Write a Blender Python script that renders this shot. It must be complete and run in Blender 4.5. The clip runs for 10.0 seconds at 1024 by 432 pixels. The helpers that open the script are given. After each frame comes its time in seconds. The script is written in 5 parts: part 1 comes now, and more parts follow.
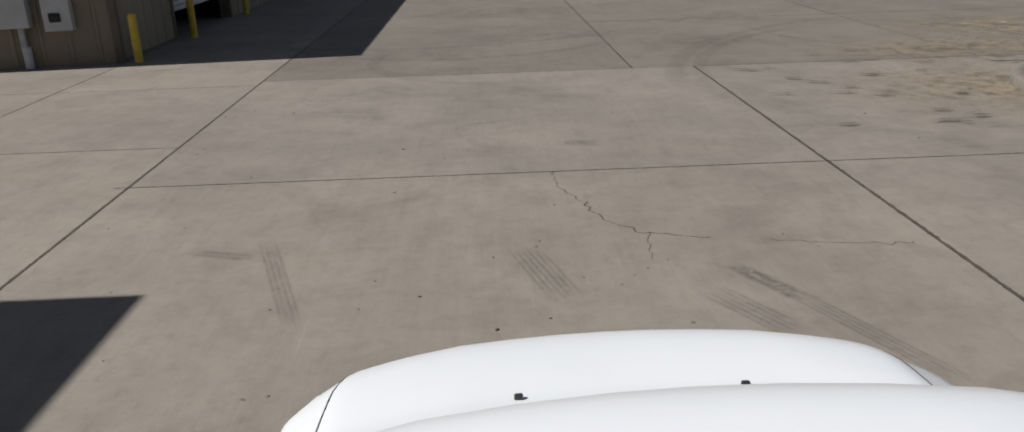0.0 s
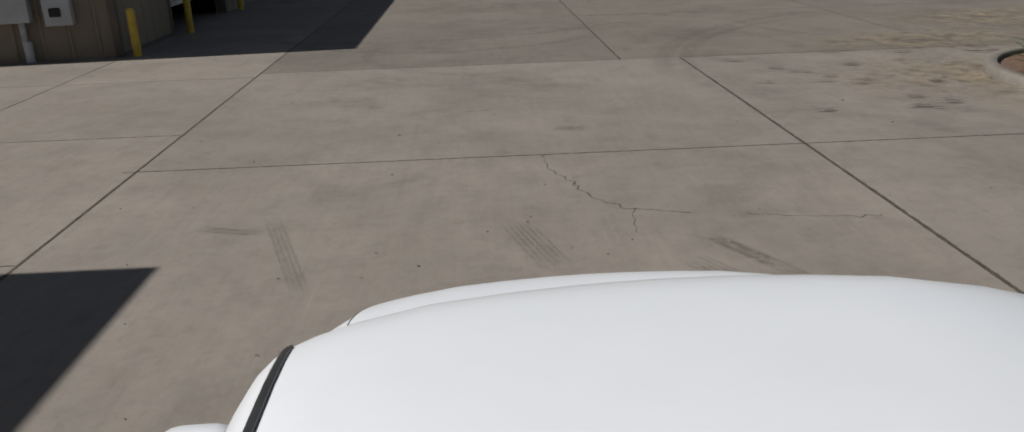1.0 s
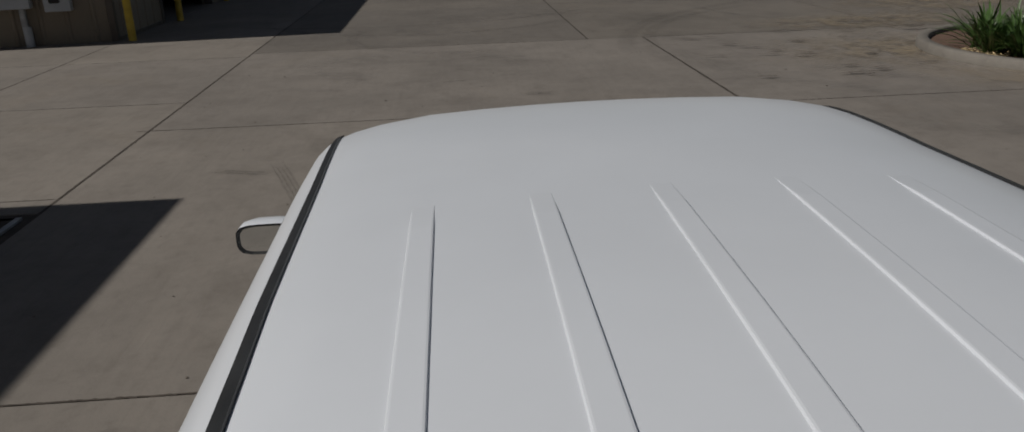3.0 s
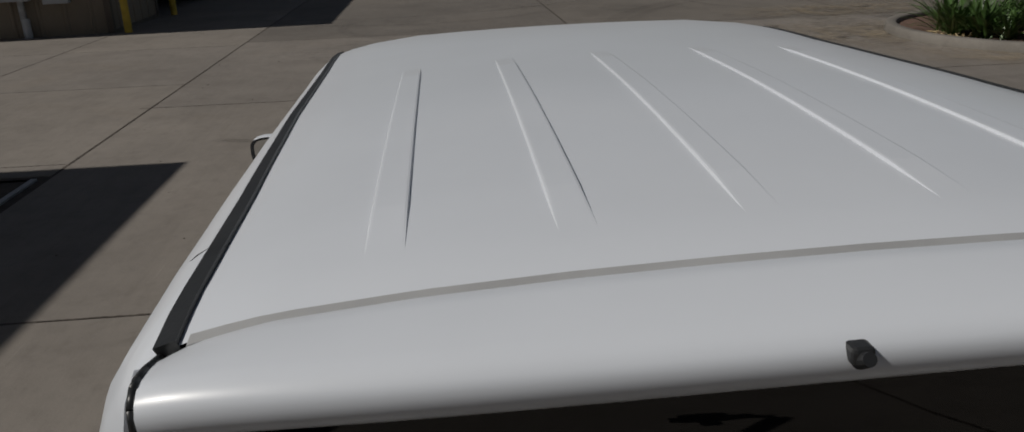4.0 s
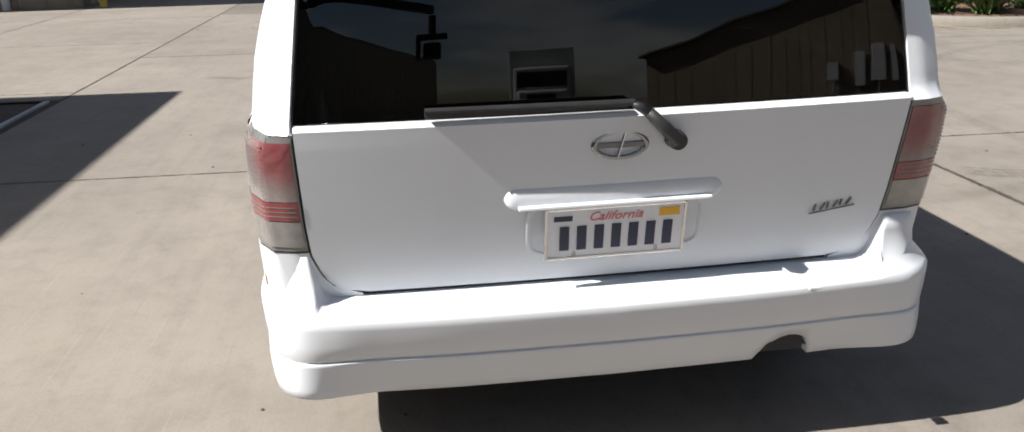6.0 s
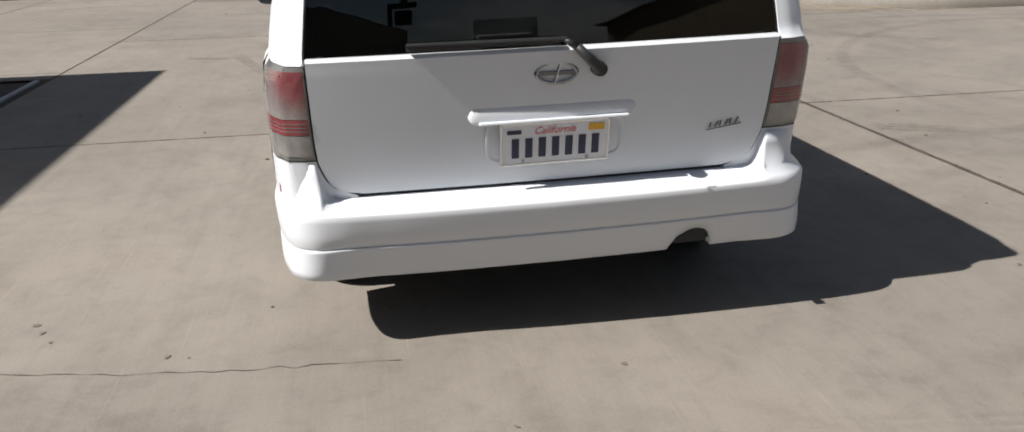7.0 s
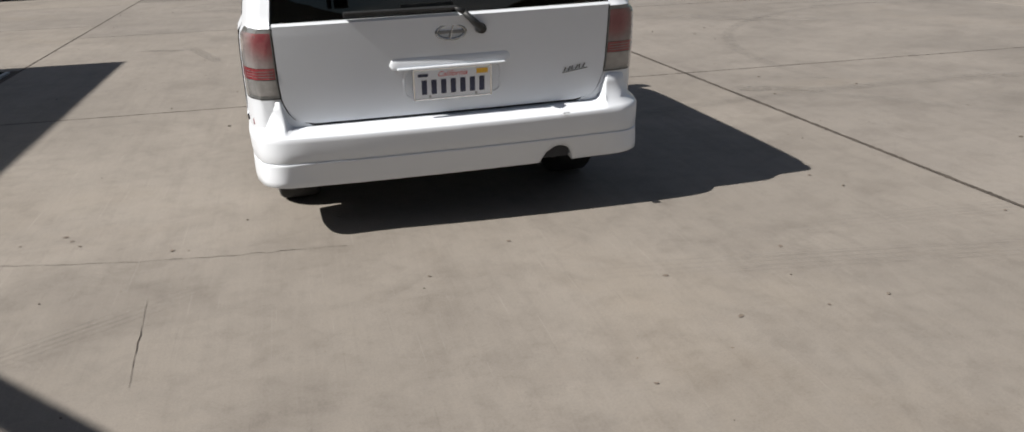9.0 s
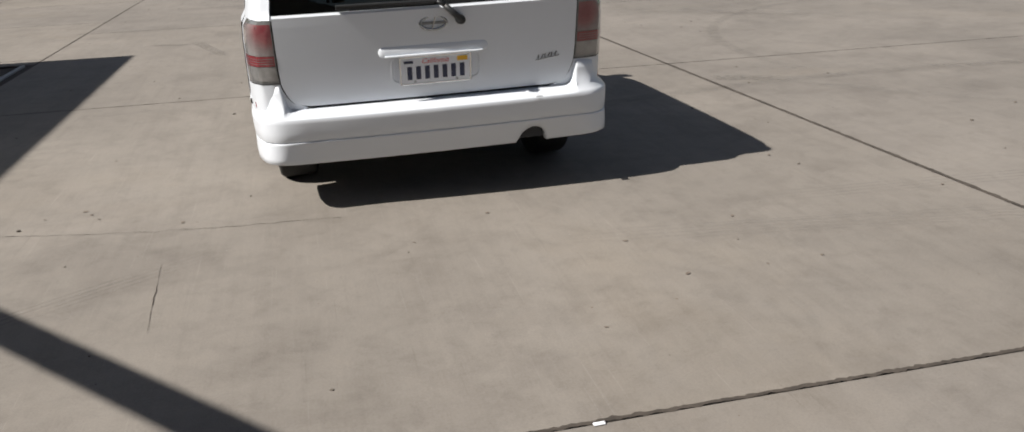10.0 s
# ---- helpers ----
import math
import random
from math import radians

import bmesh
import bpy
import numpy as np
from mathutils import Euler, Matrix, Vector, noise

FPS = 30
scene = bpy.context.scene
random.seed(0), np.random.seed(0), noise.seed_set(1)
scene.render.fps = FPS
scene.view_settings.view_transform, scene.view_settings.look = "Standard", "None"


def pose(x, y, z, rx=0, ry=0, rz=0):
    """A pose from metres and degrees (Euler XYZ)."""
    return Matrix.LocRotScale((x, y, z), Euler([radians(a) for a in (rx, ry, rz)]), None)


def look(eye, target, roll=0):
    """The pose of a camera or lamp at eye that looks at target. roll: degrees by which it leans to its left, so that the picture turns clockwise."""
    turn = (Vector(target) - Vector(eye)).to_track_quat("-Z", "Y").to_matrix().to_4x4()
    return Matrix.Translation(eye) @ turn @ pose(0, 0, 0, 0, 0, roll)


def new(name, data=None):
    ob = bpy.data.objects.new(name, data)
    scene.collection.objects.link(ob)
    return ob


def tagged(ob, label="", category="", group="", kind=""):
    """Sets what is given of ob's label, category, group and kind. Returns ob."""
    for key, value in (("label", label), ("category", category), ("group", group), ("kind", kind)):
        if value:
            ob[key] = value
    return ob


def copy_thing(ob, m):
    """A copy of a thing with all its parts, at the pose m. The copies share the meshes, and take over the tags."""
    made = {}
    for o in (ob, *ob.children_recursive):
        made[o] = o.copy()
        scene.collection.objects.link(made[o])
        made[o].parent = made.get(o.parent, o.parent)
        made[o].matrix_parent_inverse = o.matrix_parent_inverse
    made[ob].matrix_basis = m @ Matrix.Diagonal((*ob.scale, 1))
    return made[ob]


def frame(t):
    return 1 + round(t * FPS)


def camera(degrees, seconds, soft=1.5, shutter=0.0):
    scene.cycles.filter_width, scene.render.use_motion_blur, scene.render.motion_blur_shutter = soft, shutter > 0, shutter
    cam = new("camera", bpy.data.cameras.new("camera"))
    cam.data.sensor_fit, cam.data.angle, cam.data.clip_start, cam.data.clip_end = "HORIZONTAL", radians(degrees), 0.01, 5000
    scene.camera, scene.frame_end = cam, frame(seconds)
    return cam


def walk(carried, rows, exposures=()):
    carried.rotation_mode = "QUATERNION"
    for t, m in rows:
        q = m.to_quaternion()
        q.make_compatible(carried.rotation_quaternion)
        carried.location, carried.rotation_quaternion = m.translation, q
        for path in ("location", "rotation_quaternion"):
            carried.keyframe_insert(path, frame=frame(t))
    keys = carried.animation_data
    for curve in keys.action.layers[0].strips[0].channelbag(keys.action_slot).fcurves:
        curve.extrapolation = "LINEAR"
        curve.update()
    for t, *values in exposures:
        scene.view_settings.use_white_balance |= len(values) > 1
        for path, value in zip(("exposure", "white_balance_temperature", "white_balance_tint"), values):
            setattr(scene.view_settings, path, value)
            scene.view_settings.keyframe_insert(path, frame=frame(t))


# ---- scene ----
cam = camera(62.0, 10.0)

PATH = [
    (0, (-0.334, 1.121, 2.112), (-0.280, 3.004, 1.439), -1.76),
    (0.5, (-0.339, 0.951, 2.098), (-0.278, 2.833, 1.423), -1.85),
    (1, (-0.356, 0.749, 2.087), (-0.283, 2.629, 1.409), -1.88),
    (1.5, (-0.379, 0.492, 2.074), (-0.290, 2.370, 1.392), -1.92),
    (2, (-0.390, 0.239, 2.038), (-0.285, 2.115, 1.354), -1.86),
    (2.5, (-0.394, -0.017, 2.001), (-0.278, 1.860, 1.318), -1.93),
    (4, (-0.394, -0.820, 1.768), (-0.247, 1.058, 1.098), -2.08),
    (4.5, (-0.405, -1.092, 1.659), (-0.235, 0.785, 0.990), -2.14),
    (5, (-0.445, -1.444, 1.545), (-0.244, 0.436, 0.893), -0.86),
    (5.5, (-0.468, -1.748, 1.461), (-0.246, 0.129, 0.807), -0.75),
    (6, (-0.497, -2.052, 1.402), (-0.252, -0.179, 0.747), -0.94),
    (7.5, (-0.582, -3.007, 1.366), (-0.220, -1.161, 0.686), -1.32),
    (8, (-0.573, -3.325, 1.361), (-0.166, -1.486, 0.689), -1.75),
    (8.5, (-0.608, -3.588, 1.379), (-0.179, -1.756, 0.701), -1.73),
    (9, (-0.625, -3.818, 1.395), (-0.187, -1.988, 0.717), -1.68),
    (9.5, (-0.617, -4.022, 1.410), (-0.182, -2.193, 0.729), -1.72),
    (10, (-0.595, -4.240, 1.420), (-0.169, -2.410, 0.734), -1.96),
]
EXPOSURES = [(0, 0.42), (0.5, 0.31), (1, 0.15), (1.6, -0.10), (2.5, -0.47), (3.6, -0.73), (4.0, -0.73), (4.3, -0.98), (4.5, -0.1), (4.7, 1.0), (5.0, 1.65), (5.5, 1.70), (6.0, 1.25), (7.5, 0.86), (8.5, 0.78), (10, 0.74)]
walk(cam, [(t, look(eye, target, roll)) for t, eye, target, roll in PATH], EXPOSURES)

# ---- light ----
world = bpy.data.worlds.new("sky")
scene.world = world
world.use_nodes = True
wn = world.node_tree
wn.nodes.clear()
sky = wn.nodes.new("ShaderNodeTexSky")
sky.sky_type = "NISHITA"
sky.sun_disc = False
sky.sun_elevation = radians(44.9)
sky.sun_rotation = radians(-105.0)
bg = wn.nodes.new("ShaderNodeBackground")
bg.inputs["Strength"].default_value = 0.031
wo = wn.nodes.new("ShaderNodeOutputWorld")
sky_way = wn.nodes.new("ShaderNodeTexCoord")
sky_map = wn.nodes.new("ShaderNodeMapping")
sky_map.inputs["Scale"].default_value = (1.0, 1.0, 3.2)
clouds = wn.nodes.new("ShaderNodeTexNoise")
clouds.inputs["Scale"].default_value = 2.6
clouds.inputs["Detail"].default_value = 7.0
clouds.inputs["Roughness"].default_value = 0.55
cover = wn.nodes.new("ShaderNodeValToRGB")
cover.color_ramp.elements[0].position = 0.48
cover.color_ramp.elements[1].position = 0.70
cloudy = wn.nodes.new("ShaderNodeMix")
cloudy.data_type = "RGBA"
cloudy.inputs["B"].default_value = (9.5, 9.3, 9.2, 1)
wn.links.new(sky_way.outputs["Generated"], sky_map.inputs["Vector"])
wn.links.new(sky_map.outputs[0], clouds.inputs["Vector"])
wn.links.new(clouds.outputs["Fac"], cover.inputs[0])
wn.links.new(cover.outputs["Color"], cloudy.inputs["Factor"])
wn.links.new(sky.outputs[0], cloudy.inputs["A"])
wn.links.new(cloudy.outputs["Result"], bg.inputs["Color"])
wn.links.new(bg.outputs[0], wo.inputs["Surface"])
sun_data = bpy.data.lights.new("sun", "SUN")
sun_data.energy = 5.0
sun_data.angle = radians(0.53)
sun_data.color = (1.0, 0.952, 0.885)
sun = new("sun", sun_data)
sun.matrix_world = look((-9.7, -2.6, 10.0), (0, 0, 0))


# ---- materials ----
def nodes_of(name):
    m = bpy.data.materials.new(name)
    m.use_nodes = True
    nt = m.node_tree
    return m, nt, nt.nodes["Principled BSDF"], nt.nodes["Material Output"]


def noise_node(nt, vec, scale, detail=4.0, rough=0.55, distortion=0.0):
    n = nt.nodes.new("ShaderNodeTexNoise")
    n.inputs["Scale"].default_value = scale
    n.inputs["Detail"].default_value = detail
    n.inputs["Roughness"].default_value = rough
    n.inputs["Distortion"].default_value = distortion
    nt.links.new(vec, n.inputs["Vector"])
    return n.outputs["Fac"]


def ramp(nt, fac, stops):
    r = nt.nodes.new("ShaderNodeValToRGB")
    els = r.color_ramp.elements
    while len(els) < len(stops):
        els.new(0.5)
    for e, (p, c) in zip(els, stops):
        e.position = p
        e.color = (*c, 1) if len(c) == 3 else c
    nt.links.new(fac, r.inputs[0])
    return r.outputs["Color"]


def mix(nt, kind, fac, a, b):
    n = nt.nodes.new("ShaderNodeMix")
    n.data_type = "RGBA"
    n.blend_type = kind
    for sock, v in ((n.inputs["Factor"], fac), (n.inputs["A"], a), (n.inputs["B"], b)):
        if isinstance(v, (int, float)):
            sock.default_value = v
        elif isinstance(v, tuple):
            sock.default_value = (*v, 1)
        else:
            nt.links.new(v, sock)
    return n.outputs["Result"]


def position(nt, scale=(1, 1, 1), turn=0.0, world_space=True):
    if world_space:
        src = nt.nodes.new("ShaderNodeNewGeometry").outputs["Position"]
    else:
        src = nt.nodes.new("ShaderNodeTexCoord").outputs["Object"]
    mp = nt.nodes.new("ShaderNodeMapping")
    mp.inputs["Scale"].default_value = scale
    mp.inputs["Rotation"].default_value = (0, 0, turn)
    nt.links.new(src, mp.inputs["Vector"])
    return mp.outputs["Vector"]


def bump(nt, bsdf, height, strength, distance=0.01):
    b = nt.nodes.new("ShaderNodeBump")
    b.inputs["Strength"].default_value = strength
    b.inputs["Distance"].default_value = distance
    nt.links.new(height, b.inputs["Height"])
    nt.links.new(b.outputs["Normal"], bsdf.inputs["Normal"])


def surface(name, color, rough=0.5, metal=0.0, vary=0.15, scale=6.0, grain=80.0, relief=0.1, coat=0.0, ior=1.5):
    """A plain surface with variation at two scales."""
    m, nt, p, _ = nodes_of(name)
    vec = position(nt, world_space=False)
    lo = tuple(c * (1 - vary) for c in color)
    hi = tuple(min(1, c * (1 + vary)) for c in color)
    col = ramp(nt, noise_node(nt, vec, scale, 5), [(0.3, lo), (0.7, hi)])
    fine = noise_node(nt, vec, grain, 3)
    col = mix(nt, "MULTIPLY", 0.35, col, ramp(nt, fine, [(0.25, (1 - vary,) * 3), (0.75, (1, 1, 1))]))
    nt.links.new(col, p.inputs["Base Color"])
    p.inputs["Roughness"].default_value = rough
    p.inputs["Metallic"].default_value = metal
    p.inputs["IOR"].default_value = ior
    p.inputs["Coat Weight"].default_value = coat
    p.inputs["Coat Roughness"].default_value = 0.04
    if relief:
        bump(nt, p, fine, relief, 0.003)
    return m


def concrete_material(name, base, pits=True):
    m, nt, p, _ = nodes_of(name)
    vec = position(nt)
    lo = tuple(c * 0.86 for c in base)
    hi = tuple(c * 1.10 for c in base)
    col = ramp(nt, noise_node(nt, vec, 0.5, 9, 0.62, 0.4), [(0.34, lo), (0.66, hi)])
    # mottled laitance and dirt, a metre down to a hand across
    mott = noise_node(nt, vec, 2.2, 12, 0.72, 0.3)
    col = mix(nt, "MULTIPLY", 0.55, col, ramp(nt, mott, [(0.34, (0.76, 0.745, 0.73)), (0.52, (1, 1, 1)), (0.72, (1.04, 1.03, 1.01))]))
    blot = noise_node(nt, vec, 9.0, 10, 0.74, 0.5)
    col = mix(nt, "MULTIPLY", 0.50, col, ramp(nt, blot, [(0.36, (0.80, 0.79, 0.78)), (0.50, (1, 1, 1)), (0.66, (1.05, 1.04, 1.03))]))
    # drying stains with an edge
    wet = noise_node(nt, vec, 0.9, 10, 0.66, 1.2)
    col = mix(nt, "MULTIPLY", 0.5, col, ramp(nt, wet, [(0.36, (0.84, 0.83, 0.83)), (0.43, (0.90, 0.90, 0.90)), (0.455, (1, 1, 1))]))
    # faint swept streaks left by traffic, in three directions
    for turn, sx, sy, amt in ((0.12, 9.0, 0.7, 0.10), (1.25, 14.0, 0.8, 0.12), (-0.75, 18.0, 1.0, 0.12)):
        st = noise_node(nt, position(nt, (sx, sy, 1), turn), 1.0, 10, 0.75, 0.3)
        col = mix(nt, "MULTIPLY", amt, col, ramp(nt, st, [(0.36, (0.60, 0.58, 0.57)), (0.50, (1, 1, 1))]))
    # pale and dark hair scratches
    scr = noise_node(nt, position(nt, (90, 1.3, 1), 0.9), 1.0, 3, 0.55, 0.2)
    col = mix(nt, "ADD", 0.30, col, ramp(nt, scr, [(0.66, (0, 0, 0)), (0.72, (0.10, 0.10, 0.10))]))
    scr2 = noise_node(nt, position(nt, (110, 1.6, 1), -0.35), 1.0, 3, 0.55, 0.2)
    col = mix(nt, "MULTIPLY", 0.30, col, ramp(nt, scr2, [(0.27, (0.6, 0.59, 0.58)), (0.33, (1, 1, 1))]))
    # ochre dust patches
    dust = ramp(nt, noise_node(nt, vec, 0.32, 8, 0.66, 0.4), [(0.56, (0, 0, 0)), (0.72, (1, 1, 1))])
    fac = nt.nodes.new("ShaderNodeMath")
    fac.operation = "MULTIPLY"
    fac.inputs[1].default_value = 0.22
    nt.links.new(dust, fac.inputs[0])
    col = mix(nt, "MIX", fac.outputs[0], col, (base[0] * 1.22, base[1] * 1.10, base[2] * 0.90))
    # oil spots, rust flecks
    spots = ramp(nt, noise_node(nt, vec, 5.5, 4, 0.5), [(0.22, (0.62, 0.60, 0.58)), (0.27, (1, 1, 1))])
    col = mix(nt, "MULTIPLY", 0.7, col, spots)
    fleck = ramp(nt, noise_node(nt, vec, 34, 2, 0.5), [(0.20, (0.50, 0.36, 0.28)), (0.235, (1, 1, 1))])
    col = mix(nt, "MULTIPLY", 0.7, col, fleck)
    # grain
    fine = noise_node(nt, vec, 110, 6, 0.8)
    col = mix(nt, "MULTIPLY", 0.65, col, ramp(nt, fine, [(0.32, (0.74, 0.74, 0.74)), (0.54, (1.0, 1.0, 1.0)), (0.7, (1.06, 1.06, 1.06))]))
    info = nt.nodes.new("ShaderNodeObjectInfo")
    col = mix(nt, "MULTIPLY", 1.0, col, ramp(nt, info.outputs["Random"], [(0.0, (0.94, 0.94, 0.95)), (1.0, (1.03, 1.02, 1.0))]))
    nt.links.new(col, p.inputs["Base Color"])
    p.inputs["Roughness"].default_value = 0.82
    if pits:
        b2 = mix(nt, "MIX", 0.5, fine, mott)
        bump(nt, p, b2, 0.3, 0.004)
    return m


CONCRETE = concrete_material("yard concrete", (0.186, 0.1685, 0.150))
FAR_CONCRETE = concrete_material("dirty far concrete", (0.140, 0.126, 0.110))
KERB = concrete_material("kerb concrete", (0.165, 0.153, 0.136))
JOINT = surface("joint filler", (0.052, 0.042, 0.034), 0.95, 0, 0.4, 9, 60, 0.4)
SOIL = surface("planter soil", (0.11, 0.065, 0.045), 0.95, 0, 0.4, 7, 40, 0.8)
PAINT = surface("white car paint", (0.575, 0.604, 0.648), 0.36, 0, 0.02, 3, 30, 0.0, 0.22)
PLASTIC = surface("black trim plastic", (0.018, 0.019, 0.020), 0.42, 0, 0.25, 12, 200, 0.1)
RUBBER = surface("tyre rubber", (0.012, 0.012, 0.012), 0.9, 0, 0.3, 14, 120, 0.3)
GAP = surface("panel gap shade", (0.03, 0.03, 0.032), 0.8, 0, 0.2, 8, 60, 0.0)
CHROME = surface("chrome", (0.75, 0.76, 0.78), 0.12, 1.0, 0.05, 10, 90, 0.0)
DULL_CHROME = surface("dull chrome", (0.34, 0.35, 0.36), 0.22, 1.0, 0.1, 20, 90, 0.0)
ALLOY = surface("alloy", (0.55, 0.56, 0.58), 0.32, 1.0, 0.08, 10, 90, 0.05)
CLOTH = surface("seat cloth", (0.10, 0.10, 0.11), 0.9, 0, 0.2, 9, 120, 0.3)
CLADDING = surface("tan metal cladding", (0.215, 0.18, 0.135), 0.55, 0, 0.14, 1.2, 30, 0.1)
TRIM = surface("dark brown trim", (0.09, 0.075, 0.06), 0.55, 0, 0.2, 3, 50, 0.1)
WHITE_DOOR = surface("white door paint", (0.50, 0.51, 0.50), 0.5, 0, 0.1, 2, 40, 0.05)
SEAL = surface("grey seam sealer", (0.31, 0.315, 0.32), 0.6, 0, 0.1, 9, 80, 0.05)
GREY_BOX = surface("grey enamel", (0.42, 0.44, 0.46), 0.45, 0.0, 0.1, 4, 60, 0.05)
YELLOW = surface("yellow bollard paint", (0.50, 0.35, 0.035), 0.5, 0, 0.18, 8, 60, 0.15)
STEEL = surface("galvanised steel", (0.36, 0.37, 0.38), 0.5, 0.6, 0.2, 12, 80, 0.1)
BLACK_METAL = surface("black metal", (0.02, 0.02, 0.022), 0.45, 0.3, 0.2, 8, 60, 0.1)
LEAF = surface("strap leaf green", (0.05, 0.10, 0.022), 0.45, 0, 0.45, 5, 30, 0.2)
SHRUB = surface("shrub green", (0.032, 0.062, 0.02), 0.55, 0, 0.5, 6, 40, 0.3)
DRY = surface("dry leaf", (0.46, 0.36, 0.20), 0.8, 0, 0.4, 12, 60, 0.3)
SPOT = surface("old oil spot", (0.13, 0.105, 0.085), 0.85, 0, 0.4, 40, 120, 0.2)
STONE = surface("grit", (0.10, 0.085, 0.07), 0.9, 0, 0.5, 25, 90, 0.4)
PLATE = surface("plate enamel", (0.72, 0.74, 0.78), 0.4, 0, 0.03, 8, 60, 0.0)
INK = surface("navy ink", (0.02, 0.025, 0.06), 0.5, 0, 0.1, 8, 60, 0.0)
RED_INK = surface("red ink", (0.62, 0.13, 0.13), 0.5, 0, 0.1, 8, 60, 0.0)
YELLOW_INK = surface("amber sticker", (0.75, 0.42, 0.03), 0.5, 0, 0.1, 8, 60, 0.0)
BULB_RED = surface("red lens", (0.20, 0.032, 0.038), 0.15, 0, 0.2, 30, 300, 0.2, 0.8)
CLEAR_LENS = surface("clear lens over reflector", (0.245, 0.24, 0.236), 0.15, 0.3, 0.2, 22, 300, 0.2, 0.8)
SMOKE = surface("grey lamp surround", (0.15, 0.155, 0.155), 0.2, 0.1, 0.2, 10, 100, 0.0, 0.8)
LAMP = surface("headlamp lens", (0.7, 0.72, 0.75), 0.08, 0.4, 0.1, 10, 90, 0.0, 0.8)


def glass_material(name, tint):
    m, nt, p, out = nodes_of(name)
    nt.nodes.remove(p)
    tr = nt.nodes.new("ShaderNodeBsdfTransparent")
    tr.inputs["Color"].default_value = (*tint, 1)
    gl = nt.nodes.new("ShaderNodeBsdfGlossy")
    gl.inputs["Roughness"].default_value = 0.015
    fr = nt.nodes.new("ShaderNodeFresnel")
    fr.inputs["IOR"].default_value = 1.62
    sh = nt.nodes.new("ShaderNodeMixShader")
    nt.links.new(fr.outputs[0], sh.inputs[0])
    nt.links.new(tr.outputs[0], sh.inputs[1])
    nt.links.new(gl.outputs[0], sh.inputs[2])
    nt.links.new(sh.outputs[0], out.inputs["Surface"])
    return m


def lens_material(name):
    """Clear fluted plastic, tinted red round the bulb, in front of a grey reflector."""
    m, nt, p, _ = nodes_of(name)
    geo = nt.nodes.new("ShaderNodeNewGeometry")
    sep = nt.nodes.new("ShaderNodeSeparateXYZ")
    nt.links.new(geo.outputs["Position"], sep.inputs[0])
    ab = nt.nodes.new("ShaderNodeMath")
    ab.operation = "ABSOLUTE"
    nt.links.new(sep.outputs["X"], ab.inputs[0])
    com = nt.nodes.new("ShaderNodeCombineXYZ")
    nt.links.new(ab.outputs[0], com.inputs["X"])
    nt.links.new(sep.outputs["Z"], com.inputs["Z"])
    dist = nt.nodes.new("ShaderNodeVectorMath")
    dist.operation = "DISTANCE"
    dist.inputs[1].default_value = (0.755, 0.0, 0.915)
    nt.links.new(com.outputs[0], dist.inputs[0])
    mott = noise_node(nt, position(nt), 60, 3, 0.6)
    col = ramp(nt, dist.outputs["Value"], [(0.020, (0.165, 0.036, 0.044)), (0.052, (0.19, 0.065, 0.07)), (0.090, (0.19, 0.145, 0.143)), (0.14, (0.235, 0.228, 0.224))])
    col = mix(nt, "MULTIPLY", 0.5, col, ramp(nt, mott, [(0.35, (0.75, 0.75, 0.75)), (0.65, (1, 1, 1))]))
    nt.links.new(col, p.inputs["Base Color"])
    p.inputs["Roughness"].default_value = 0.14
    p.inputs["Coat Weight"].default_value = 0.6
    return m


BULB_LENS = lens_material("fluted bulb lens")
TINTED = glass_material("privacy glass", (0.06, 0.064, 0.064))
CLEAR = glass_material("clear glass", (0.62, 0.68, 0.66))
MIRROR = surface("mirror silver", (0.8, 0.82, 0.83), 0.03, 1.0, 0.0, 3, 10, 0.0)


